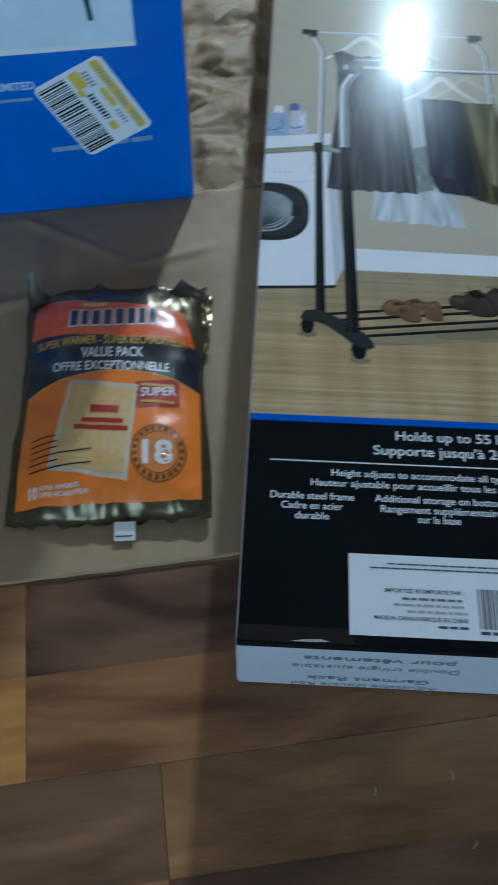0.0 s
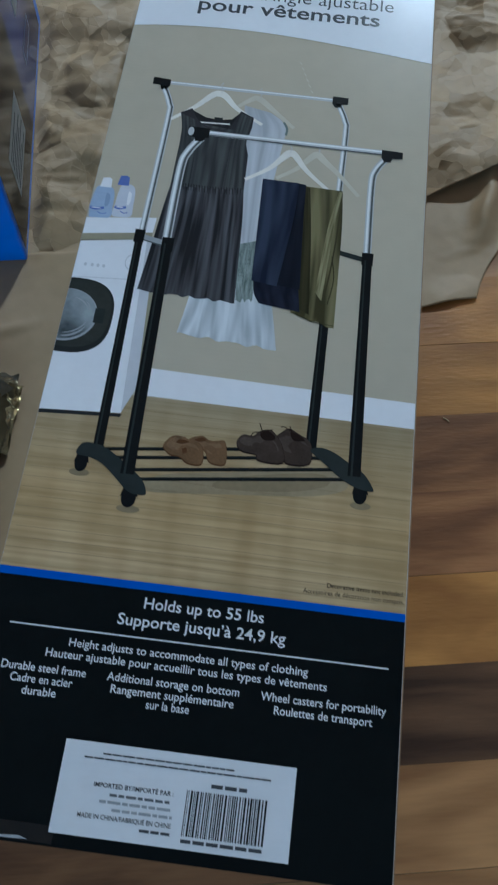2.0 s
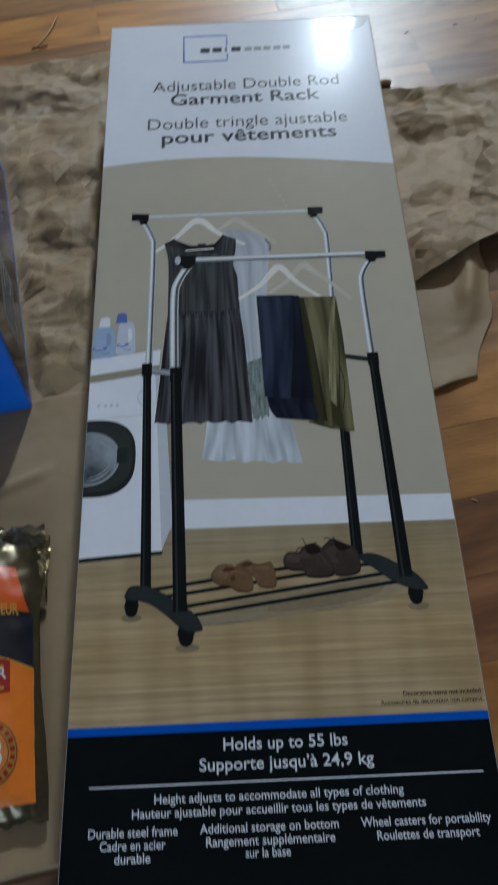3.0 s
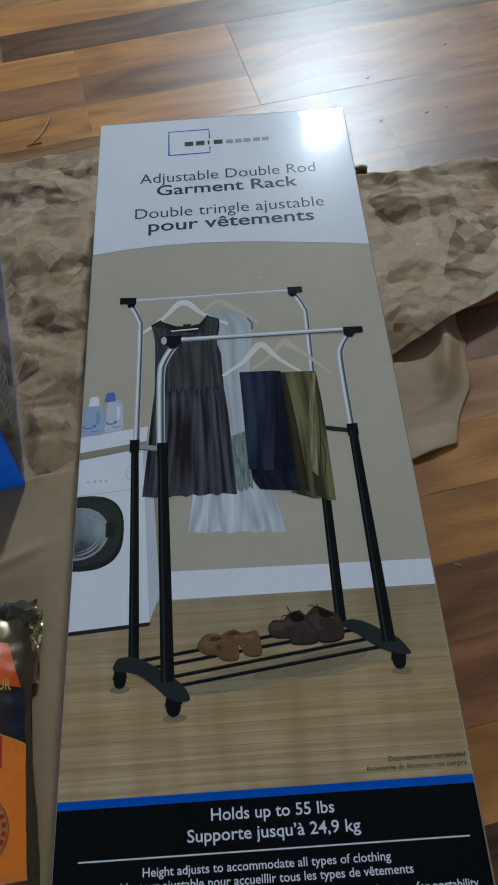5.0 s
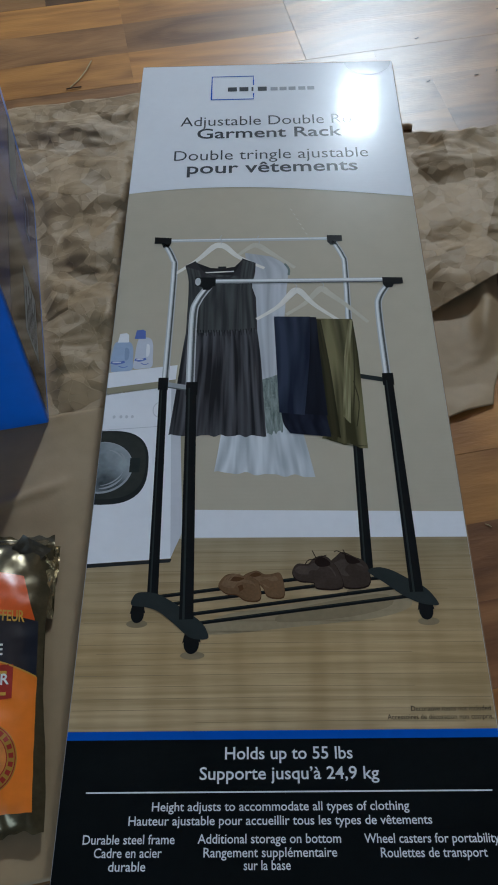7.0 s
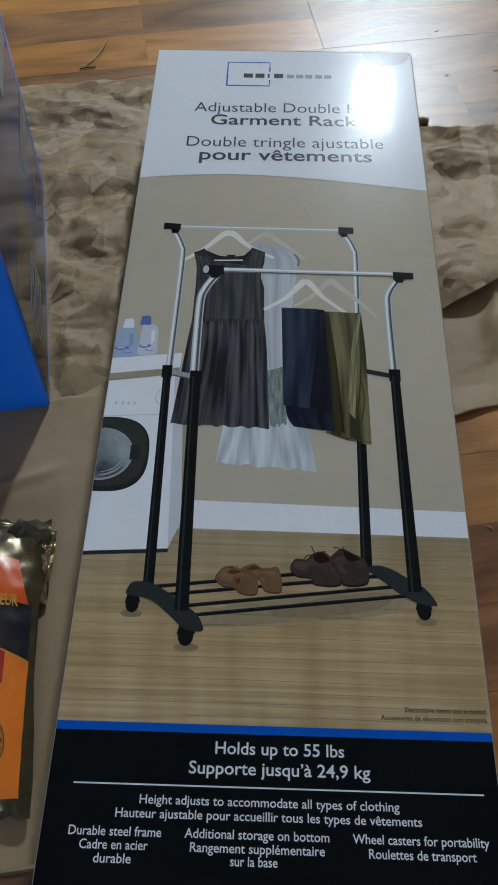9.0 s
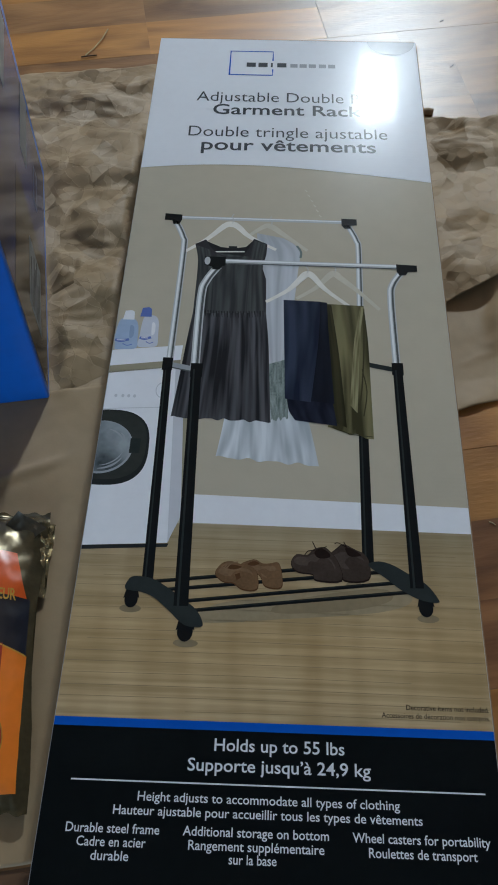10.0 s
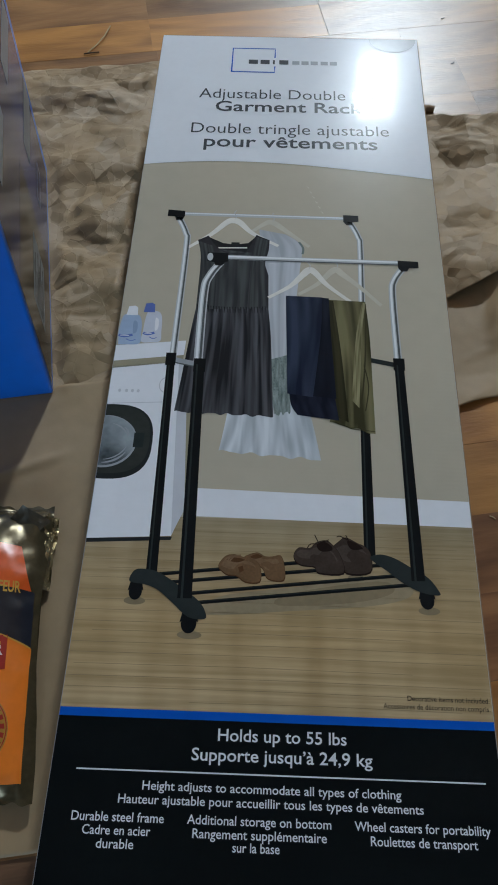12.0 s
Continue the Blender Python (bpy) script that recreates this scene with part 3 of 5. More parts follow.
for cx, cy, rx, ry, a0, a1, w in ((0.003, 0.4005, 0.0205, 0.0200, -1.5, -0.35, 0.0010), (0.003, 0.4000, 0.0225, 0.0225, -1.55, -0.55, 0.0016), (0.004, 0.3985, 0.0190, 0.0180, 0.25, 1.35, 0.0012), (0.012, 0.4060, 0.0105, 0.0085, -0.6, 0.9, 0.0014)):
    ink("door_gleam", ribbon([(cx + rx * math.cos(a0 + (a1 - a0) * k / 10), cy + ry * math.sin(a0 + (a1 - a0) * k / 10)) for k in range(11)], [w * (0.25 + math.sin(k / 10 * math.pi)) for k in range(11)], Z5), INK_PALE)
ink("door_catch", plate([(0.0275, 0.393), (0.036, 0.393), (0.036, 0.4075), (0.0275, 0.4075)], Z5), INK_RACKGREY)
for x, w, low, top, neck, tint, cap in ((0.0112, 0.0104, 0.5020, 0.5365, 0.0002, INK_BOTTLE, INK_WASHER), (0.0312, 0.0084, 0.5050, 0.5405, -0.0045, INK_BOTTLE_W, INK_CAP)):
    ink("detergent_bottle", plate([p for p in loop([(x - w, low), (x, low - 0.0008), (x + w, low + 0.001), (x + w * 1.02, low + 0.012), (x + w * 0.92, top - 0.007), (x + w * 0.5, top), (x - w * 0.55, top), (x - w * 0.85, top - 0.008), (x - w * 0.95, low + 0.012)]) if p[0] > 0.0011], Z4), tint)
    ink("bottle_cap", plate([(x + neck - 0.0052, top - 0.001), (x + neck + 0.0052, top - 0.001), (x + neck + 0.0046, top + 0.0085), (x + neck + 0.002, top + 0.0105), (x + neck - 0.0038, top + 0.0095)], Z5), cap)
    ink("bottle_grip", plate(loop([(x + w * 0.25, top - 0.008), (x + w * 0.60, top - 0.010), (x + w * 0.62, top - 0.020), (x + w * 0.30, top - 0.022)]), Z5), INK_BOTTLE_D if tint is INK_BOTTLE else INK_WASHER)
    ink("bottle_band", ribbon(bent([(x - w * 0.9, low + 0.010), (x - w * 0.4, low + 0.0085), (x + w * 0.3, low + 0.0105)], 3), 0.0028, Z5), INK_CAP)
    ink("bottle_band_print", ribbon([(x - w * 0.75, low + 0.0095), (x, low + 0.0095)], 0.0008, Z6), INK_WASHER)
    ink("bottle_swirl", ribbon(bent([(x - w * 0.2, low + 0.0055), (x + w * 0.2, low + 0.0035), (x + w * 0.6, low + 0.0050)], 3), 0.0008, Z5), INK_CAP)

# rack: back frame first
CHROME_W = 0.0068


def chrome(points, w):
    line = bent(points)
    ink("chrome_tube", ribbon(line, w, Z4), INK_CHROME)
    ink("chrome_shade", ribbon(shift(line, w * 0.22), w * 0.24, Z5), INK_CHROME_D)
    ink("chrome_glint", ribbon(shift(line, -w * 0.18), w * 0.28, Z5), INK_CHROME_L)


def pole(x0, y0, x1, y1, w0, w1, z=None):
    z = z or Z0 + 0.00068
    ink("black_pole", ribbon([(x0, y0), (x1, y1)], [w0, w1], z), INK_BLACK)
    ink("pole_glint", ribbon([(x0 - w0 * 0.2, y0), (x1 - w1 * 0.2, y1)], [w0 * 0.16, w1 * 0.16], z + 0.0001), INK_RACKGREY)


ink("back_rail", ribbon([(0.047, 0.6695), (0.210, 0.6680)], 0.0044, Z3), INK_CHROME)
ink("rail_glint", ribbon([(0.047, 0.6703), (0.210, 0.6688)], 0.0014, Z4), INK_CHROME_L)
chrome([(0.0435, 0.665), (0.0525, 0.6430), (0.0545, 0.622), (0.0525, 0.488)], 0.0064)
chrome([(0.2125, 0.664), (0.2205, 0.6430), (0.2222, 0.622), (0.2200, 0.490)], 0.0060)
pole(0.0513, 0.488, 0.0540, 0.279, 0.0070, 0.0085)
pole(0.2200, 0.488, 0.2190, 0.300, 0.0075, 0.0088)
ink("rail_end", plate([(0.0325, 0.6655), (0.0400, 0.6655), (0.0415, 0.660), (0.047, 0.660), (0.0495, 0.6660), (0.0495, 0.6735), (0.0325, 0.675)], Z5), INK_BLACK)
ink("rail_end", plate([(0.2065, 0.6635), (0.2095, 0.659), (0.2145, 0.659), (0.2155, 0.6635), (0.2215, 0.6640), (0.2215, 0.6725), (0.2065, 0.6730)], Z5), INK_BLACK)

# clothes on the back rail
def hanger(points, hook, z, tone, wide=0.0066):
    """A wooden hanger: arms that broaden towards the neck, under a thin wire hook."""
    line = bent(points, 4)
    n = len(line) - 1
    ink("hanger", ribbon(line, [0.0034 + (wide - 0.0034) * math.sin(math.pi * k / n) ** 2 for k in range(n + 1)], z), tone)
    x, y = hook
    ink("hanger_hook", ribbon(bent([(x, y), (x + 0.0014, y + 0.005), (x - 0.0008, y + 0.0095), (x + 0.0010, y + 0.0135)], 3), 0.0008, z), INK_CHROME)


hanger([(0.115, 0.645), (0.129, 0.658), (0.137, 0.660), (0.151, 0.648), (0.173, 0.628)], (0.137, 0.6605), Z3, INK_HANGER_F)
cloth("pale_skirt", [(0.106, 0.475), (0.1035, 0.430), (0.0985, 0.392)], [(0.162, 0.475), (0.174, 0.430), (0.1825, 0.386)], INK_CLOTH, Z3, 0.0011, 4)
cloth("pale_blouse", [(0.124, 0.6500), (0.128, 0.600), (0.130, 0.540), (0.139, 0.488)], [(0.150, 0.6440), (0.1655, 0.6290), (0.1640, 0.598), (0.160, 0.550), (0.1545, 0.495)], INK_BLOUSE, Z3 + 0.00005)
ink("blouse_cuff", ribbon(bent([(0.163, 0.634), (0.167, 0.626), (0.1665, 0.618)], 3), 0.0022, Z4), INK_LACE)
cloth("lace", [(0.1395, 0.4890), (0.1410, 0.455), (0.1430, 0.4290)], [(0.1545, 0.4945), (0.1565, 0.455), (0.1570, 0.4330)], INK_LACE, Z4, 0.0015, 3)
hanger([(0.0565, 0.6235), (0.077, 0.6415), (0.092, 0.6590), (0.099, 0.6615), (0.1055, 0.6580), (0.118, 0.6440), (0.143, 0.6280)], (0.0995, 0.6625), Z4 + 0.00005, INK_HANGER, 0.0078)
ink("dress_lining", plate([(0.076, 0.6375), (0.090, 0.6300), (0.102, 0.6285), (0.114, 0.6310), (0.121, 0.6400), (0.121, 0.618), (0.078, 0.618)], Z4 + 0.00010), INK_DRESS_IN)
ink("neck_tag", rect(0.0975, 0.6275, 0.1055, 0.6315, Z5), INK_RING)
ink("hanger_bar", ribbon([(0.085, 0.6235), (0.113, 0.6245)], 0.0016, Z5 + 0.00002), INK_HANGER)
NECK = [(0.0745, 0.6395), (0.0815, 0.6265), (0.0915, 0.6185), (0.1010, 0.6165), (0.1125, 0.6190), (0.1220, 0.6420)]
ink("dress_bodice", plate([(0.0650, 0.6335)] + [tuple(p) for p in bent(NECK, 4)] + [(0.1345, 0.6355), (0.1340, 0.622), (0.1305, 0.604), (0.1345, 0.589), (0.1355, 0.548), (0.0690, 0.545), (0.0695, 0.594), (0.0690, 0.616)], Z5 + 0.00004), INK_DRESS_D)
cloth("bodice_front", [(0.0660, 0.6320), (0.0700, 0.600), (0.0690, 0.5455)], [(0.0800, 0.6260), (0.0850, 0.600), (0.0860, 0.5455)], INK_BODICE, Z5 + 0.00008, nx=8)
cloth("bodice_front", [(0.0850, 0.6220), (0.0855, 0.590), (0.0860, 0.5455)], [(0.1180, 0.6180), (0.1165, 0.590), (0.1160, 0.5470)], INK_BODICE, Z5 + 0.00008)
cloth("bodice_front", [(0.1215, 0.6400), (0.1175, 0.600), (0.1160, 0.5470)], [(0.1335, 0.6350), (0.1310, 0.600), (0.1350, 0.5485)], INK_BODICE, Z5 + 0.00008, nx=8)
ink("neck_line", ribbon(bent(NECK, 4), 0.0013, Z6), INK_DRESS_D)
cloth("dress_skirt", [(0.0690, 0.5465), (0.0665, 0.522), (0.0625, 0.474), (0.0585, 0.4300)], [(0.1353, 0.5490), (0.1385, 0.514), (0.1405, 0.470), (0.1425, 0.4275)], INK_DRESS, Z5 + 0.00006, 0.0009, 6, 48, 16)
for i in range(26):
    x = 0.0700 + 0.0025 * i
    ink("waist_gather", ribbon([(x, 0.5505 - 0.002 * math.sin(math.pi * i / 26)), (x + 0.0008, 0.5430 - 0.002 * math.sin(math.pi * i / 26))], [0.0011, 0.0004], Z6), INK_DRESS_D if i % 2 else INK_DRESS_IN)

# front frame and trousers
Z7, Z8, Z9 = (Z0 + 0.00015 * k for k in (7, 8, 9))
hanger([(0.163, 0.566), (0.181, 0.580), (0.193, 0.595), (0.1985, 0.5985), (0.2045, 0.5925), (0.220, 0.577), (0.239, 0.555)], (0.1985, 0.5995), Z7, INK_HANGER_F, 0.0072)
hanger([(0.135, 0.5610), (0.155, 0.576), (0.167, 0.591), (0.1725, 0.5970), (0.178, 0.5945), (0.190, 0.578), (0.211, 0.5585)], (0.1725, 0.598), Z7 + 0.00005, INK_HANGER, 0.0078)
cloth("olive_trousers", [(0.1885, 0.5605), (0.192, 0.500), (0.1945, 0.450), (0.1900, 0.4235)], [(0.2245, 0.5590), (0.2270, 0.517), (0.2275, 0.467), (0.2280, 0.4130)], INK_OLIVE, Z7 + 0.00008, 0.0008, 2)
cloth("olive_fold", [(0.1890, 0.5590), (0.192, 0.500), (0.1945, 0.430)], [(0.1950, 0.5590), (0.2010, 0.500), (0.2060, 0.424)], INK_OLIVE_D, Z8, nx=8)
cloth("olive_leg", [(0.2215, 0.5580), (0.2155, 0.524), (0.2120, 0.485), (0.2090, 0.4460)], [(0.2245, 0.5580), (0.2205, 0.524), (0.2180, 0.485), (0.2155, 0.4400)], INK_OLIVE_L, Z8, 0.0012, 1, 10)
ink("olive_crease", ribbon(bent([(0.2248, 0.5560), (0.2225, 0.500), (0.2195, 0.462), (0.2165, 0.440)], 4), [0.0004] + [0.0013] * 12, Z8 + 0.00003), INK_OLIVE_D)
ink("olive_crease", ribbon(bent([(0.2205, 0.486), (0.2240, 0.462), (0.2205, 0.436)], 4), [0.0003] + [0.0010] * 8, Z8 + 0.00003), INK_OLIVE_D)
ink("trouser_hem", ribbon([(0.1950, 0.4250), (0.2080, 0.4175), (0.2275, 0.4155)], 0.0007, Z8), INK_OLIVE_D)
cloth("navy_lower_leg", [(0.1555, 0.455), (0.1575, 0.440), (0.1630, 0.4300)], [(0.1930, 0.460), (0.1960, 0.440), (0.1980, 0.4255)], INK_NAVY_L, Z8 + 0.00005)
cloth("navy_trousers", [(0.1512, 0.5640), (0.1528, 0.502), (0.1540, 0.4520)], [(0.1850, 0.5630), (0.1830, 0.516), (0.1760, 0.4490)], INK_NAVY, Z8 + 0.00010)
cloth("navy_fold", [(0.1810, 0.5630), (0.1790, 0.516), (0.1700, 0.4510)], [(0.1910, 0.5620), (0.1925, 0.516), (0.1960, 0.4480)], INK_NAVY_D, Z8 + 0.00008, nx=10)


def front_chrome(points, w):
    line = bent(points)
    ink("chrome_tube", ribbon(line, w, Z7), INK_CHROME)
    ink("chrome_shade", ribbon(shift(line, w * 0.22), w * 0.26, Z8), INK_CHROME_D)
    ink("chrome_glint", ribbon(shift(line, -w * 0.18), w * 0.28, Z8), INK_CHROME_L)


ink("front_rail", ribbon([(0.092, 0.6110), (0.262, 0.6090)], 0.0060, Z9 + 0.00005), INK_CHROME)
ink("rail_glint", ribbon([(0.092, 0.6122), (0.262, 0.6102)], 0.0020, Z9 + 0.0001), INK_CHROME_L)
ink("rail_shade", ribbon([(0.092, 0.6087), (0.262, 0.6067)], 0.0012, Z9 + 0.0001), INK_CHROME_D)
front_chrome([(0.0885, 0.604), (0.0790, 0.5860), (0.0752, 0.565), (0.0752, 0.484)], 0.0080)
front_chrome([(0.2620, 0.603), (0.2525, 0.5865), (0.2500, 0.567), (0.2510, 0.490)], 0.0070)
pole(0.0765, 0.481, 0.0805, 0.262, 0.0092, 0.0108, Z0 + 0.0014)
pole(0.2515, 0.486, 0.2545, 0.282, 0.0082, 0.0102, Z0 + 0.0014)
for pts in (((0.0755, 0.6060), (0.0825, 0.6040), (0.0835, 0.600), (0.0905, 0.600), (0.0925, 0.6045), (0.0955, 0.6055), (0.0955, 0.6165), (0.0755, 0.6170)), ((0.2570, 0.6030), (0.2595, 0.5985), (0.2655, 0.5985), (0.2675, 0.6030), (0.2765, 0.6035), (0.2765, 0.6115), (0.2570, 0.6125))):
    ink("rail_end", plate(list(pts), Z9 + 0.0002), INK_BLACK)
ink("rail_disc", oval(0.0782, 0.6112, 0.0028, 0.0052, Z9 + 0.0003, 18), INK_CHROME)
ink("cross_bar", ribbon([(0.0495, 0.4860), (0.0800, 0.4790)], 0.0062, Z7), INK_CHROME_D)
ink("cross_bar_face", ribbon([(0.0530, 0.4858), (0.0740, 0.4812)], 0.0050, Z8), INK_PALE)
ink("cross_bar", ribbon([(0.2245, 0.4915), (0.2500, 0.4860)], 0.0050, Z6), INK_RACKGREY)
for x, y, w, h in ((0.0510, 0.4860, 0.0090, 0.0140), (0.0768, 0.4800, 0.0105, 0.0150), (0.2515, 0.4870, 0.0100, 0.0135)):
    ink("clamp", plate([(x - w / 2, y - h / 2), (x + w / 2, y - h / 2), (x + w / 2, y + h / 2), (x - w / 2, y + h / 2)], Z9), INK_BLACK)

# shelf rods, shoes, feet and casters
for a, b in (((0.057, 0.2805), (0.221, 0.3010)), ((0.068, 0.2745), (0.234, 0.2950)), ((0.083, 0.2660), (0.246, 0.2868)), ((0.090, 0.2590), (0.254, 0.2795))):
    ink("shelf_rod", ribbon([a, b], 0.0030, Z3), INK_BLACK)
    ink("rod_glint", ribbon(shift([a, b], 0, 0.0007), 0.0005, Z4), INK_RACKGREY)


def shoe(outline, opening, tone, dark, light, z, laces):
    """A shoe seen from behind: heel towards the viewer, opening on top, a lighter toe."""
    top, low = max(p[1] for p in outline), min(p[1] for p in outline)
    cx, cy = sum(p[0] for p in outline) / len(outline), (top + low) / 2
    ink("shoe", plate(loop(outline), z), dark)
    ink("shoe_upper", plate(loop([(cx + (x - cx) * 0.975, cy + 0.0005 + (y - cy) * 0.94) for x, y in outline]), z + 0.00005), tone)
    ink("shoe_toe", plate(loop([(cx + (x - cx) * 0.80 - 0.0012, cy + 0.0022 + (y - cy) * 0.45) for x, y in outline]), z + 0.00008), light)
    ink("shoe_heel", plate(loop([(cx + 0.0045 + (x - cx) * 0.55, cy - 0.0022 + (y - cy) * 0.55) for x, y in outline]), z + 0.00010), tone)
    ink("shoe_opening", plate(loop(opening), z + 0.00014), dark)
    for line in laces:
        ink("shoe_lace", ribbon(bent(line, 3), 0.0007, z + 0.00017), INK_SHOE_D)


INK_TAN_L = printed("tan_shoe_light_ink", (0.205, 0.128, 0.072), 0.15, 60)
INK_SHOE_L = printed("brown_shoe_light_ink", (0.082, 0.062, 0.051), 0.15, 60)
shoe([(0.123, 0.297), (0.133, 0.3015), (0.139, 0.2985), (0.145, 0.2985), (0.151, 0.2995), (0.154, 0.292), (0.154, 0.2785), (0.142, 0.279), (0.138, 0.287), (0.131, 0.293)], [(0.128, 0.2975), (0.133, 0.3000), (0.137, 0.2980), (0.132, 0.2960)], INK_TAN, INK_TAN_D, INK_TAN_L, Z4, ())
shoe([(0.104, 0.289), (0.109, 0.2975), (0.116, 0.2992), (0.122, 0.2975), (0.131, 0.2955), (0.136, 0.289), (0.136, 0.2765), (0.125, 0.2760), (0.118, 0.2810), (0.110, 0.2820)], [(0.1100, 0.2945), (0.1160, 0.2965), (0.1240, 0.2950), (0.1180, 0.2925)], INK_TAN, INK_TAN_D, INK_TAN_L, Z5, ())
for k in range(3):
    ink("shoe_strap", ribbon(bent([(0.1065 + 0.003 * k, 0.2895 + 0.002 * k), (0.1100 + 0.003 * k, 0.2955 + 0.001 * k), (0.1150 + 0.003 * k, 0.2985)], 3), 0.0012, Z6), INK_TAN_L)
ink("strap_gap", plate([(0.1190, 0.2885), (0.1225, 0.2900), (0.1235, 0.2860), (0.1205, 0.2840)], Z6), INK_TAN_D)
shoe([(0.190, 0.306), (0.196, 0.3135), (0.201, 0.3165), (0.210, 0.3120), (0.216, 0.3090), (0.220, 0.302), (0.219, 0.287), (0.201, 0.2855), (0.196, 0.296)], [(0.2020, 0.3135), (0.2075, 0.3125), (0.2140, 0.3075), (0.2050, 0.3065)], INK_SHOE, INK_SHOE_D, INK_SHOE_L, Z5, ([(0.2030, 0.3140), (0.1965, 0.3175), (0.1940, 0.3165)], [(0.2030, 0.3140), (0.2010, 0.3185)]))
shoe([(0.161, 0.301), (0.165, 0.3068), (0.173, 0.3065), (0.178, 0.3115), (0.186, 0.3135), (0.192, 0.3085), (0.197, 0.300), (0.199, 0.2855), (0.180, 0.2850), (0.177, 0.2900), (0.167, 0.2912), (0.162, 0.2950)], [(0.1785, 0.3085), (0.1830, 0.3125), (0.1895, 0.3090), (0.1900, 0.3050), (0.1820, 0.3040)], INK_SHOE, INK_SHOE_D, INK_SHOE_L, Z6, ([(0.1800, 0.3100), (0.1740, 0.3100), (0.1710, 0.3060)], [(0.1800, 0.3110), (0.1770, 0.3180)], [(0.1830, 0.3120), (0.1880, 0.3140)]))
ink("foot", plate(loop([(0.0385, 0.2740), (0.0395, 0.2810), (0.0440, 0.2845), (0.0560, 0.2835), (0.0660, 0.2785), (0.0800, 0.2690), (0.0915, 0.2600), (0.0965, 0.2520), (0.0965, 0.2465), (0.0840, 0.2475), (0.0720, 0.2580), (0.0600, 0.2680), (0.0500, 0.2720)]), Z9), INK_RACKGREY)
ink("foot", plate(loop([(0.2190, 0.2995), (0.2270, 0.3030), (0.2380, 0.3000), (0.2510, 0.2920), (0.2620, 0.2850), (0.2690, 0.2750), (0.2690, 0.2710), (0.2560, 0.2730), (0.2430, 0.2800), (0.2320, 0.2890)]), Z9), INK_RACKGREY)
for x, y, rr in ((0.0435, 0.2660, 0.0062), (0.0850, 0.2425, 0.0072), (0.2600, 0.2665, 0.0066)):
    ink("caster", oval(x, y, rr * 0.80, rr * 1.05, Z7, 16), INK_BLACK)
    ink("caster_fork", plate([(x - rr * 0.95, y + rr * 0.1), (x - rr * 0.3, y + rr * 0.45), (x + rr * 0.95, y + rr * 0.2), (x + rr * 0.7, y + rr * 1.3), (x - rr * 0.7, y + rr * 1.3)], Z8), INK_BLACK)
for k in range(7):                                # a scuff in the varnish
    u = k / 6
    ink("scuff", ribbon([(SCUFF[0][0] + (SCUFF[1][0] - SCUFF[0][0]) * u - 0.0012, SCUFF[0][1] + (SCUFF[1][1] - SCUFF[0][1]) * u + 0.0016), (SCUFF[0][0] + (SCUFF[1][0] - SCUFF[0][0]) * u + 0.0012, SCUFF[0][1] + (SCUFF[1][1] - SCUFF[0][1]) * u - 0.0016)], [0.0005, 0.0013], Z4), INK_SCUFF)
lettering("Decorative items not included.", 0.2410, 0.2975, 0.1920, 0.0036, Z4, INK_BLACK, photo, 0.004)
lettering("Accessoires de décoration non compris.", 0.2240, 0.2975, 0.1863, 0.0036, Z4, INK_BLACK, photo, 0.004)

for shape in photo.children:                      # inks lie as one thin skin on the board
    for v in shape.data.vertices:
        v.co.z = Z0 + (v.co.z - Z0) * 0.3

# ---- upright blue carton ----
blue = tagged(new("blue_box"), "upright glossy blue printed carton with a price sticker", "box")
blue.matrix_world = pose(-0.073, 0.508, 0.002, 0, 0, 10.4)
part("shell", block(-0.34, 0, 0, 0, 0.333, 0.30, 0.0025), M_BOXBLUE, blue)
M_PANEL = mat("front_picture_ink", (0.66, 0.80, 0.90), 0.4, vary=0.06, scale=5, coat=0.4)
M_SIDE = mat("dark_side_ink", (0.006, 0.034, 0.19), 0.14, vary=0.3, scale=7, coat=0.0, fine_part=0.1, second=(0.014, 0.012, 0.011))
# brown-black colour for what the glossy side mirrors
M_SIDEDARK = mat("dark_reflection_ink", (0.022, 0.017, 0.014), 0.14, vary=0.3, scale=14, fine_part=0.2)
M_SIDEPALE = mat("side_label_ink", (0.26, 0.26, 0.25), 0.5, vary=0.1, scale=60)
M_SILVER = mat("silver_print", (0.24, 0.36, 0.56), 0.4, vary=0.1)
M_GREEN = mat("green_picture_ink", (0.02, 0.09, 0.05), 0.5, vary=0.2, scale=60)
M_YELLOW = mat("yellow_sticker_ink", (0.72, 0.55, 0.08), 0.5, vary=0.06)
M_STICKER = mat("sticker_paper", (0.82, 0.84, 0.87), 0.4, vary=0.03, coat=0.3)


def on_front(d):
    return lambda x, z: Vector((x, -d, z))


def front_shape(name, pts, d, material, parent, label=""):
    bm = bmesh.new()
    bm.faces.new([bm.verts.new((x, -d, z)) for x, z in pts])
    return part(name, bm, material, parent, label)


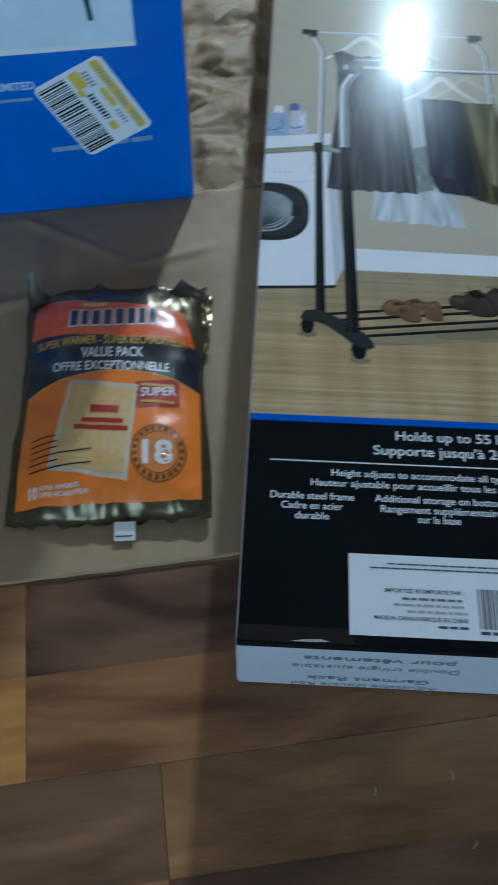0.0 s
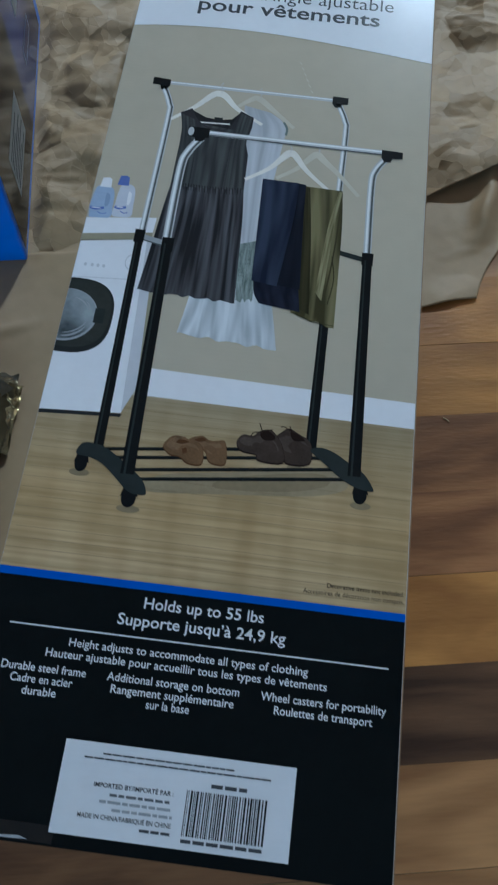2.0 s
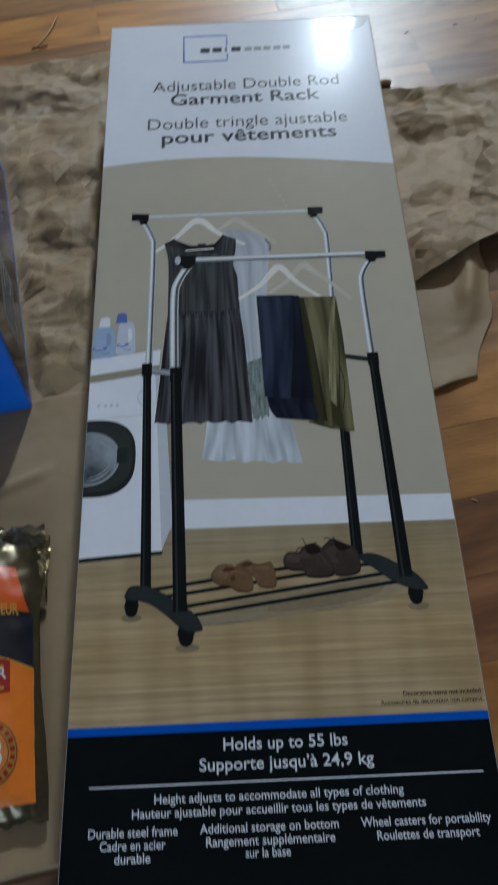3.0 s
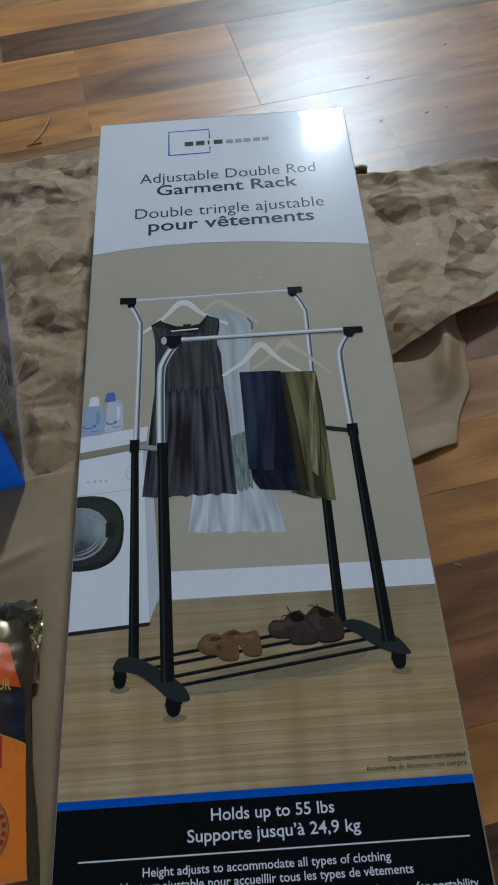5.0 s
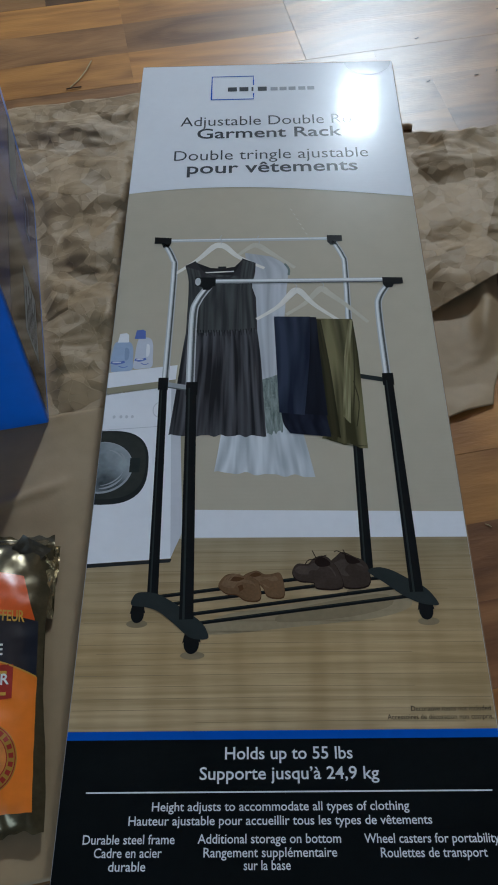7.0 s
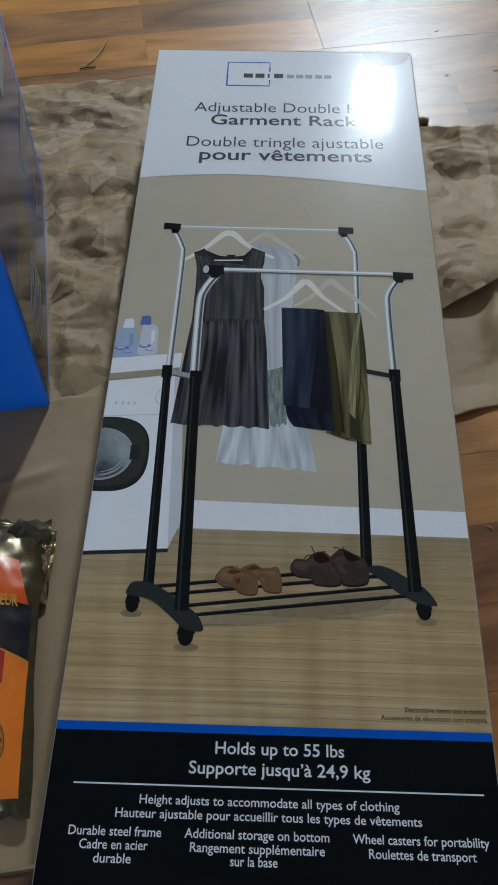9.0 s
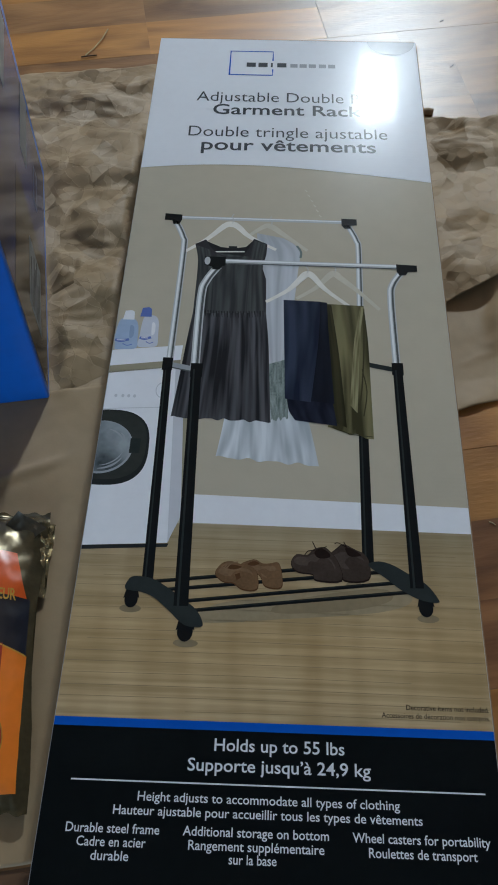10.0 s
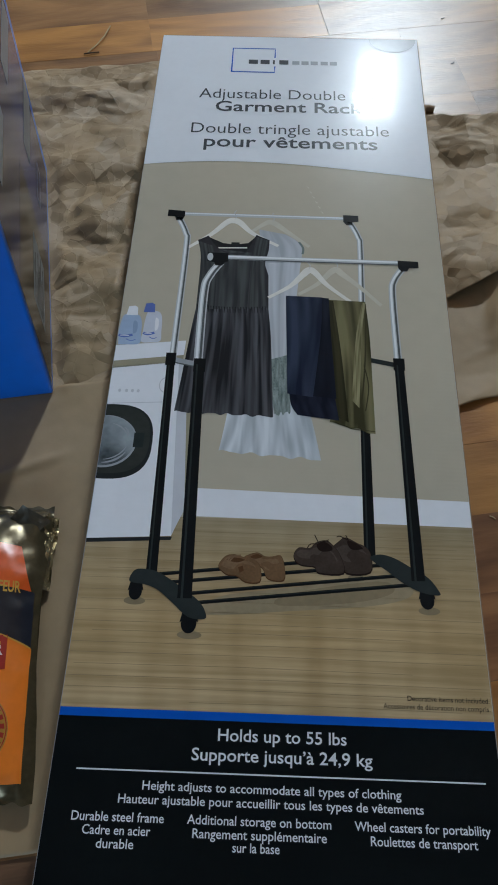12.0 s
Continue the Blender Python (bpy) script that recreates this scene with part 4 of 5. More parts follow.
panel = front_shape("picture_panel", [(-0.338, 0.1835), (-0.043, 0.1835), (-0.041, 0.298), (-0.338, 0.298)], 0.0003, M_PANEL, blue, "pale picture panel")
front_shape("panel_edge", [(-0.338, 0.1775), (-0.0425, 0.1785), (-0.043, 0.1835), (-0.338, 0.1835)], 0.0003, M_STICKER, blue)
front_shape("green_stem", [(-0.0800, 0.2045), (-0.0755, 0.2045), (-0.0785, 0.250), (-0.0840, 0.250)], 0.0006, M_GREEN, panel)
lettering("LIMITED", -0.1720, -0.1370, 0.1440, 0.0075, 0, M_PANEL, blue, 0.02, on_front(0.0004))
for a, b, z, h in ((-0.195, -0.141, 0.1315, 0.0032), (-0.134, -0.104, 0.0735, 0.0055), (-0.074, -0.060, 0.0765, 0.0055), (-0.057, -0.037, 0.0775, 0.0055)):
    front_shape("small_print", [(a, z), (b, z + 0.001), (b, z + h + 0.001), (a, z + h)], 0.0004, M_SILVER, blue)
sa, sb, corner = Vector((0.9, 0.436)), Vector((0.47, -0.883)), Vector((-0.140, 0.143))


def on_sticker(d):
    def place(a, b):
        p = corner + sa * a + sb * b
        return Vector((p.x, -d, p.y))
    return place


def sticker_shape(name, a0, b0, a1, b1, d, material, parent, round_off=0.0):
    pts = [(a0 + round_off, b0), (a1 - round_off, b0), (a1, b0 + round_off), (a1, b1 - round_off), (a1 - round_off, b1), (a0 + round_off, b1), (a0, b1 - round_off), (a0, b0 + round_off)] if round_off else [(a0, b0), (a1, b0), (a1, b1), (a0, b1)]
    bm = bmesh.new()
    bm.faces.new([bm.verts.new(on_sticker(d)(*p)) for p in pts])
    return part(name, bm, material, parent)


sticker = sticker_shape("price_sticker", 0, 0, 0.071, 0.088, 0.0006, M_STICKER, blue, 0.004)
sticker["label"] = "white and yellow price sticker with a barcode"
bars(sticker, 0.005, 0.085, lambda b, a: on_sticker(0.0008)(0.002 + a, b), 0.028, 21, 1.6)
for a0, b0, a1, b1 in ((0.034, 0.004, 0.045, 0.022), (0.058, 0.003, 0.0665, 0.084), (0.050, 0.030, 0.056, 0.052), (0.036, 0.064, 0.043, 0.074), (0.032, 0.022, 0.038, 0.030)):
    sticker_shape("yellow_field", a0, b0, a1, b1, 0.0008, M_YELLOW, sticker, 0.0015)
for a0, b0, a1, b1 in ((0.037, 0.030, 0.043, 0.060), (0.050, 0.056, 0.054, 0.074), (0.046, 0.008, 0.052, 0.026), (0.060, 0.012, 0.064, 0.034), (0.060, 0.040, 0.064, 0.058), (0.060, 0.064, 0.064, 0.076)):
    k = b0
    while k < b1:
        sticker_shape("small_print", a0, k, a1, min(k + 0.0022, b1), 0.0010, INK_PALE if a0 > 0.045 else INK_GREY, sticker)
        k += 0.0036


def side_shape(name, y0, z0, y1, z1, d, material, parent, label=""):
    bm = bmesh.new()
    bm.faces.new([bm.verts.new((d, y, z)) for y, z in ((y0, z0), (y1, z0), (y1, z1), (y0, z1))])
    return part(name, bm, material, parent, label)


side = side_shape("side_panel", 0.006, 0.010, 0.315, 0.296, 0.0003, M_SIDE, blue, "dark printed side with pictures and a dark reflection in its colour")
# dark mirroring low on the near half, painted as a flat field
side_shape("dark_reflection", 0.006, 0.0105, 0.165, 0.150, 0.0004, M_SIDEDARK, side)
for y0, z0, y1, z1 in ((0.045, 0.040, 0.130, 0.092), (0.214, 0.102, 0.318, 0.132), (0.206, 0.200, 0.308, 0.226), (0.05, 0.215, 0.14, 0.26)):
    frame_piece = side_shape("side_label", y0, z0, y1, z1, 0.0005, M_SIDEPALE, side)
side_shape("outlined_box", 0.208, 0.050, 0.264, 0.067, 0.0004, M_SIDEPALE, side)
side_shape("outlined_box_inside", 0.2105, 0.0515, 0.2615, 0.0655, 0.0005, M_SIDE, side)
for k in range(7):
    side_shape("small_print", 0.050, 0.046 + 0.006 * k, 0.050 + (0.07, 0.05, 0.075, 0.06, 0.07, 0.04, 0.06)[k], 0.0485 + 0.006 * k, 0.0006, INK_GREY, side)

def facet(x, y, seed):
    """Random heights on a lattice joined by flat triangles: sharp straight creases."""
    i, j = math.floor(x), math.floor(y)
    u, v = x - i, y - j
    h = lambda a, b: (math.sin((i + a) * 12.9898 + (j + b) * 78.233 + seed * 37.719) * 43758.5453) % 1.0
    if u + v < 1:
        return h(0, 0) + (h(1, 0) - h(0, 0)) * u + (h(0, 1) - h(0, 0)) * v
    return h(1, 1) + (h(0, 1) - h(1, 1)) * (1 - u) + (h(1, 0) - h(1, 1)) * (1 - v)


# ---- pouch of heat packs ----
pouch = tagged(new("warmer_pouch"), "orange and gold foil pouch lying on brown paper", "pouch")
pouch.matrix_world = pose(-0.121, 0.247, 0.003, 0, 0, 5.5)
PW, PH = 0.086, 0.122


def pouch_z(x, y):
    """Height of the filled pouch's upper film: a soft pillow with wrinkles towards the seals."""
    a, b = min(1, abs(x) / PW), min(1, abs(y) / PH)
    puff = (1 - a ** 3.0) ** 0.8 * (1 - b ** 6) ** 0.9
    ripple = noise.noise(Vector((x * 34, y * 30, 1.0))) * 0.0042 + noise.noise(Vector((x * 90, y * 70, 4.0))) * 0.0018
    rim = max(a, b)
    ripple += (facet(x * 55 + 3, y * 48, 2.0) - 0.5) * 0.0055 * rim ** 2 + (facet(x * 28, y * 25, 5.0) - 0.5) * 0.003
    edge = 0.0016 * math.sin(x * 190 + 2 * math.sin(x * 47)) * b ** 8
    return 0.004 + 0.028 * puff + ripple * (0.35 + 0.65 * max(a, b)) * (1.2 - 0.6 * puff) + edge


def on_pouch(d):
    return lambda x, y: Vector((x, y, pouch_z(x, y) + d))


def pouch_patch(name, x_left, x_right, y_low, y_high, d, material, parent, nx=40, ny=24, label=""):
    """A printed field on the film; each border may be a number or a function."""
    num = lambda f, t: f(t) if callable(f) else f
    def place(u, v):
        x, y = 0.0, 0.0
        for _ in range(3):
            y = num(y_low, x) + (num(y_high, x) - num(y_low, x)) * v
            x = num(x_left, y) + (num(x_right, y) - num(x_left, y)) * u
        return on_pouch(d)(x, y)
    return smooth(part(name, grid(nx, ny, place), material, parent, label))


def pouch_film(u, v):
    x, y = (2 * u - 1) * PW, (2 * v - 1) * (PH + 0.004)
    x *= (1 + 0.02 * math.sin(v * 9) - 0.03 * math.sin(v * 3.14)) * (0.955 if x > 0 else 1.0)
    y += 0.0012 * math.sin(u * 37) + 0.0009 * math.sin(u * 83 + 1)
    return Vector((x, y, max(0.001, pouch_z(x, y))))


body = smooth(part("film", grid(90, 120, pouch_film), M_FOIL, pouch, "shiny gold-brown foil"))
back = smooth(part("back_film", grid(24, 30, lambda u, v: Vector(((2 * u - 1) * PW * 0.93 - 0.003, (2 * v - 1) * PH, 0.0005 + 0.003 * (2 * u - 1) ** 4))), M_FOIL, pouch))
# brighter copy of the film's foil: highlights at the corners put into the colour
M_CRINKLE = mat("glinting_gold_foil", (0.34, 0.26, 0.13), 0.22, 0.8, vary=0.2, scale=40, bump=0.15, bump_scale=90)
M_FLAP = mat("dark_foil", (0.060, 0.046, 0.026), 0.42, 0.2, vary=0.2, scale=30, bump=0.15, bump_scale=120)
M_ORANGE_D = mat("deep_orange_film", (0.74, 0.105, 0.008), 0.32, vary=0.1, scale=18, coat=0.35, coat_rough=0.12)
M_NAVYFILM = mat("black_film", (0.010, 0.012, 0.02), 0.28, vary=0.15, scale=20, coat=0.5, coat_rough=0.12)
M_GOLD = mat("gold_ink", (0.66, 0.36, 0.05), 0.4, vary=0.1)
M_RED = mat("red_badge_ink", (0.38, 0.022, 0.012), 0.4, vary=0.1)
M_PAD = mat("pale_pad_ink", (0.66, 0.47, 0.25), 0.45, vary=0.05, scale=18, second=(0.62, 0.34, 0.06))
M_PADEDGE = mat("pad_edge_ink", (0.62, 0.50, 0.36), 0.45, vary=0.08)
M_FILMWHITE = mat("white_film_ink", (0.78, 0.77, 0.74), 0.35, vary=0.03, coat=0.6)
pouch_patch("orange_field", lambda y: -0.0735 + 0.004 * (y / 0.1), lambda y: 0.0745, -0.113, lambda x: 0.008 - 0.016 * (x / 0.07) ** 2, 0.0006, M_ORANGE, pouch, label="orange printed film")
band = pouch_patch("dark_band", lambda y: -0.077, lambda y: 0.074, lambda x: 0.008 - 0.016 * (x / 0.07) ** 2, lambda x: 0.0465 - 0.12 * x, 0.0006, M_NAVYFILM, pouch, label="black band with text")
crown_field = pouch_patch("crown_field", lambda y: -0.077 + 0.05 * (y - 0.05), lambda y: 0.071 - 0.26 * (y - 0.04), lambda x: 0.0465 - 0.12 * x, lambda x: 0.088 - 0.15 * x, 0.0006, M_ORANGE_D, pouch, label="deep orange printed film")
pouch_patch("band_line", lambda y: -0.0735, lambda y: 0.074, lambda x: 0.0072 - 0.016 * (x / 0.07) ** 2, lambda x: 0.0085 - 0.016 * (x / 0.07) ** 2, 0.0009, M_GOLD, pouch, 40, 1)
for x0, w in ((-0.041, 0.0085), (-0.031, 0.0075), (-0.0215, 0.0085), (-0.011, 0.0085), (-0.0005, 0.009), (0.0105, 0.0085), (0.0205, 0.0075), (0.0300, 0.0075)):
    pouch_patch("brand_mark", x0, x0 + w, lambda x: 0.0585, lambda x: 0.0795, 0.0009, M_FILMWHITE, crown_field, 2, 6)
    pouch_patch("brand_mark", x0 + 0.0012, x0 + w - 0.0008, lambda x: 0.0600, lambda x: 0.0785, 0.0012, M_NAVYFILM, crown_field, 2, 6)
pouch_patch("yellow_flash", -0.030, -0.008, 0.0840, 0.0885, 0.0009, M_YELLOW, crown_field, 8, 2)
lettering("SUPER WARMER - SUPER RÉCHAUFFEUR", -0.0690, 0.0640, 0.0395, 0.0090, 0, M_GOLD, band, 0.02, on_pouch(0.0010), -0.03)
lettering("VALUE PACK", -0.0280, 0.0265, 0.0240, 0.0100, 0, M_FILMWHITE, band, 0.02, on_pouch(0.0010), -0.03)
lettering("OFFRE EXCEPTIONNELLE", -0.0525, 0.0490, 0.0115, 0.0092, 0, M_FILMWHITE, band, 0.02, on_pouch(0.0010), -0.05)
pad_edge = pouch_patch("pad_picture", lambda y: -0.0360 + 0.174 * y, lambda y: 0.0237 + 0.088 * y, lambda x: -0.096 - 0.197 * x, lambda x: -0.005 - 0.136 * x, 0.0009, M_PADEDGE, pouch, 16, 20, "picture of a heat pack")
pouch_patch("pad_face", lambda y: -0.0325 + 0.174 * y, lambda y: 0.0202 + 0.088 * y, lambda x: -0.0915 - 0.197 * x, lambda x: -0.0095 - 0.136 * x, 0.0012, M_PAD, pad_edge, 16, 20)
for a, b, y, h in ((-0.017, 0.007, -0.037, 0.0075), (-0.024, 0.011, -0.047, 0.0045), (-0.030, 0.015, -0.054, 0.0045)):
    pouch_patch("red_print", a, b, lambda x, y=y: y - 0.10 * x, lambda x, y=y, h=h: y + h - 0.10 * x, 0.0015, M_RED, pad_edge, 10, 2)
badge = pouch_patch("badge", lambda y: 0.0205, lambda y: 0.0575, lambda x: -0.0315 + 0.10 * (x - 0.03), lambda x: -0.0040 + 0.10 * (x - 0.03), 0.0009, M_RED, pouch, 10, 8, "red badge")
lettering("SUPER", 0.0248, 0.0550, -0.0205, 0.0085, 0, M_FILMWHITE, badge, 0.02, on_pouch(0.0013), 0.10)
for y in (-0.0095, -0.0265):
    pouch_patch("badge_print", 0.025, 0.053, lambda x, y=y: y, lambda x, y=y: y + 0.0025, 0.0013, M_GOLD, badge, 8, 1)


def pouch_ring(cx, cy, r_in, r_out, d, material, name, parent):
    def place(u, v):
        a, rr = 2 * math.pi * u, r_in + (r_out - r_in) * v
        return on_pouch(d)(cx + rr * math.cos(a), cy + rr * 1.13 * math.sin(a))
    return smooth(part(name, grid(40, 4, place), material, parent))


M_OLDGOLD = mat("old_gold_ink", (0.50, 0.27, 0.035), 0.4, vary=0.1)
M_SEALMID = mat("seal_orange_ink", (0.72, 0.24, 0.05), 0.35, vary=0.1, scale=60, coat=0.5)
seal = pouch_ring(0.0400, -0.0745, 0.0001, 0.0235, 0.0009, M_OLDGOLD, "round_seal", pouch)
seal["label"] = "round gold seal with the number 18"
pouch_ring(0.0400, -0.0745, 0.0220, 0.0228, 0.0012, M_RED, "seal_line", seal)
pouch_ring(0.0400, -0.0745, 0.0160, 0.0167, 0.0012, M_RED, "seal_line", seal)
pouch_ring(0.0400, -0.0745, 0.0001, 0.0160, 0.0012, M_SEALMID, "seal_centre", seal)
for k in range(22):
    a = 2 * math.pi * k / 22
    part("seal_letter", grid(1, 1, lambda u, v, a=a: on_pouch(0.0013)(0.04 + (0.0178 + 0.0034 * v) * math.cos(a + 0.16 * u), -0.0745 + 1.13 * (0.0178 + 0.0034 * v) * math.sin(a + 0.16 * u))), M_RED, seal)
lettering("18", 0.0270, 0.0520, -0.0845, 0.0195, 0, M_FILMWHITE, seal, 0.035, on_pouch(0.0015))
for i, (a, b) in enumerate(((-0.066, -0.045), (-0.066, -0.043), (-0.066, -0.042), (-0.066, -0.014), (-0.066, -0.042), (-0.066, -0.014))):
    pouch_patch("bullet_text", a, b, lambda x, i=i: -0.0575 - 0.0058 * i + 0.08 * (x + 0.06), lambda x, i=i: -0.0563 - 0.0058 * i + 0.08 * (x + 0.06), 0.0016, M_NAVYFILM, pouch, 6, 1)
lettering("10", -0.0660, -0.0585, -0.1070, 0.0085, 0, M_FILMWHITE, pouch, 0.02, on_pouch(0.0010))
lettering("SUPER WARMERS", -0.0570, -0.0240, -0.1015, 0.0034, 0, M_FILMWHITE, pouch, 0.01, on_pouch(0.0010))
lettering("SUPER RÉCHAUFFEURS", -0.0570, -0.0160, -0.1065, 0.0034, 0, M_FILMWHITE, pouch, 0.01, on_pouch(0.0010))
part("white_tag", grid(4, 4, lambda u, v: Vector((0.003 + 0.017 * u, -0.1415 + 0.016 * v, 0.0035 + 0.002 * v))), M_FILMWHITE, pouch, "small white paper tag")
part("tag_mark", grid(2, 1, lambda u, v: Vector((0.004 + 0.014 * u, -0.1385 + 0.0012 * v, 0.0046))), M_NAVYFILM, pouch)


def flap_sheet(cx, cy, w, h, turn, lift, seed):
    def place(u, v):
        a = radians(turn)
        x, y = (u - 0.5) * w * (1 - 0.35 * v), v * h
        z = 0.006 + lift * v * v + 0.0016 * noise.noise(Vector((u * 2 + seed, v * 2, 0)))
        return Vector((cx + x * math.cos(a) - y * math.sin(a), cy + x * math.sin(a) + y * math.cos(a), z))
    return grid(12, 10, place)


def kite(a, b, c, d, seed, rough):
    """A folded corner of film between four corners, slightly crumpled."""
    a, b, c, d = Vector(a), Vector(b), Vector(c), Vector(d)
    def place(u, v):
        p = (a * (1 - u) + b * u) * (1 - v) + (d * (1 - u) + c * u) * v
        p.z += rough * (facet(u * 3.3 + seed, v * 3.1, seed) - 0.5) + rough * 0.4 * (facet(u * 7 + seed, v * 8, seed + 2) - 0.5)
        return p
    return grid(24, 24, place)


part("corner_flap", kite((0.040, 0.104, 0.010), (0.064, 0.086, 0.014), (0.083, 0.105, 0.016), (0.060, 0.116, 0.028), 2, 0.003), M_FLAP, pouch, "dark folded foil corner")
part("corner_flap", kite((0.062, 0.046, 0.016), (0.083, 0.044, 0.006), (0.087, 0.092, 0.008), (0.058, 0.090, 0.018), 6, 0.008), M_CRINKLE, pouch, "crinkled gold foil corner")
part("corner_flap", kite((0.068, 0.086, 0.010), (0.087, 0.088, 0.006), (0.089, 0.112, 0.006), (0.074, 0.110, 0.015), 9, 0.008), M_CRINKLE, pouch, "crinkled gold foil corner")
smooth(part("corner_flap", flap_sheet(-0.076, 0.098, 0.018, 0.028, 10, 0.026, 9), M_FLAP, pouch))
smooth(part("top_seal", flap_sheet(-0.012, 0.096, 0.125, 0.024, 0, 0.006, 12), M_FLAP, pouch))


# ---- brown packing paper ----
def crumple(x, y, seed, sx=1.0, sy=1.0):
    """Height of crushed paper: broad swells, and flat uneven panes of three sizes that meet in sharp creases."""
    at = lambda k, n: noise.noise(Vector((px * k, py * k, seed + n)))
    px, py = x * sx, y * sy
    wx, wy = px + 0.022 * at(11, 5) + 0.007 * at(34, 7), py + 0.022 * at(11, 6) + 0.007 * at(34, 8)
    hard = min(1.4, max(0.30, 0.75 + 1.4 * at(8, 9)))
    total = 0.0080 + 0.004 * at(6, 1)
    for k, amp, turn in ((12.0, 0.0170, 0.4), (23.0, 0.0120 * (0.5 + 0.5 * hard), 1.2), (44.0, 0.0052 * hard, 2.3), (85.0, 0.0022 * hard, 0.9)):
        c, s = math.cos(turn), math.sin(turn)
        total += amp * (facet((wx * c + wy * s) * k, (wy * c - wx * s) * k, seed + k) - 0.5)
    return max(0.0, total)


def step(a, b, x):
    t = min(1.0, max(0.0, (x - a) / (b - a)))
    return t * t * (3 - 2 * t)


def paper(name, nx, ny, place, label, surface=M_KRAFT):
    """A thin sheet of paper."""
    ob = smooth(tagged(part(name, grid(nx, ny, place), surface), label, "paper"))
    thick = ob.modifiers.new("thickness", "SOLIDIFY")
    thick.thickness, thick.offset = 0.0003, 1.0
    return ob


CA, SA = math.cos(TILT_FLOOR), math.sin(TILT_FLOOR)


def beyond(x, y, half_x, half_y):
    """How far a point lies outside a rectangle about the origin."""
    return math.hypot(max(0.0, abs(x) - half_x), max(0.0, abs(y) - half_y))


def under_things(x, y, z):
    """Lets the sheet settle flat where the cartons and the pouch stand on it."""
    c, s = math.cos(radians(10.4)), math.sin(radians(10.4))
    lx, ly = (x + 0.073) * c + (y - 0.508) * s + 0.17, -(x + 0.073) * s + (y - 0.508) * c - 0.1665
    free = step(0.0, 0.020, beyond(lx, ly, 0.17, 0.1665)) * step(0.0, 0.03, beyond(x + 0.121, y - 0.247, 0.088, 0.128))
    return 0.0016 + (z - 0.0016) * free


def smooth_sheet(u, v):
    a = -0.62 + 0.82 * u
    b = 0.100 + 0.421 * v + 0.002 * noise.noise(Vector((a * 30, v * 2, 3)))
    x, y = a * CA - b * SA, a * SA + b * CA
    clear = 1 - step(-0.022, -0.006, x)
    swell = 0.0045 * max(0.0, noise.noise(Vector((x * 9, y * 11, 8)))) + 0.0006 * facet(x * 45 + y * 20, y * 40, 3.0)
    line = 0.0035 * math.exp(-((y - 0.415 - 0.45 * (x + 0.1)) / 0.006) ** 2) * step(-0.03, -0.08, x) + 0.0025 * math.exp(-((y - 0.445 + 0.5 * (x + 0.2)) / 0.005) ** 2) * step(-0.10, -0.15, x)
    edge = 0.0016 * step(0.93, 1.0, v) * (1.0 + math.sin(a * 60))
    return Vector((x, y, under_things(x, y, 0.0018 + clear * (swell + line + edge))))


def crushed_sheet(u, v):
    a = -0.62 + 2.8 * u if u < 0.15 else -0.20 + 0.4706 * (u - 0.15)
    b = 0.512 + 0.526 * v + (0.008 * noise.noise(Vector((a * 16, 7, 3))) + 0.003 * noise.noise(Vector((a * 60, 2, 3)))) * step(0.8, 1.0, v)
    x, y = a * CA - b * SA, a * SA + b * CA
    rough = 0.20 + 0.80 * step(0.0, 0.20, v)
    clear = 1 - step(-0.030, -0.010, x)
    z = 0.0008 + clear * rough * crumple(x, y, 2.0, 0.75, 1.2) * (1 - 0.6 * step(0.9, 1.0, v))
    return Vector((x, y, under_things(x, y, z)))


paper("kraft_paper", 250, 120, smooth_sheet, "smooth brown kraft packing paper under the pouch and boxes")
paper("kraft_paper", 190, 220, crushed_sheet, "crushed brown kraft packing paper between the two boxes", M_CRUSHED)


def right_sheet(u, v):
    x = 0.235 + 0.60 * u
    low = 0.593 + 0.55 * (x - 0.235) + 0.003 * noise.noise(Vector((x * 18, 0, 2)))
    high = 0.946 + 0.010 * noise.noise(Vector((x * 14, 1, 2))) + 0.003 * noise.noise(Vector((x * 60, 1, 2)))
    y = low + (high - low) * v
    out = step(0.298, 0.345, x)
    edge_lift = 0.014 * step(0.31, 0.40, x) * (1 - step(0.0, 0.5, v)) + 0.004 * (1 - step(0.0, 0.4, v))
    crease = max(0.0, crumple(x, y, 7.0)) * (0.35 + 0.65 * step(0.0, 0.15, v))
    z = 0.0025 + out * (0.95 * crease + edge_lift) + 0.010 * out * math.exp(-((v - 0.97) / 0.05) ** 2) * step(0.40, 0.5, x)
    return Vector((x, y, z))


paper("kraft_paper", 220, 150, right_sheet, "heavily crumpled brown kraft paper with a lifted edge", M_CRUSHED)


def under_sheet(u, v):
    """Its outer border runs out at the near corner, then straight back under the upper sheet."""
    edge = 0.368 + 0.034 * min(1.0, v / 0.45) - 0.004 * abs(math.sin(v * 9))
    x = 0.235 + (edge - 0.235) * u
    y = 0.478 + 0.33 * (x - 0.235) + (0.225 - 0.33 * (x - 0.235)) * v + 0.0015 * noise.noise(Vector((x * 30, 4, 1)))
    out = step(0.300, 0.33, x)
    fold = 0.012 * math.exp(-((u - 0.80 - 0.1 * v) / 0.07) ** 2) * step(0.25, 0.6, v)
    z = 0.0008 + out * (0.22 * max(0.0, crumple(x, y, 11.0)) + fold)
    return Vector((x, y, min(z, 0.015)))


paper("kraft_paper", 70, 70, under_sheet, "small folded piece of brown kraft paper beside the long box")

# ---- straw and crumbs ----
M_STRAW = mat("straw", (0.55, 0.45, 0.25), 0.6, vary=0.1)
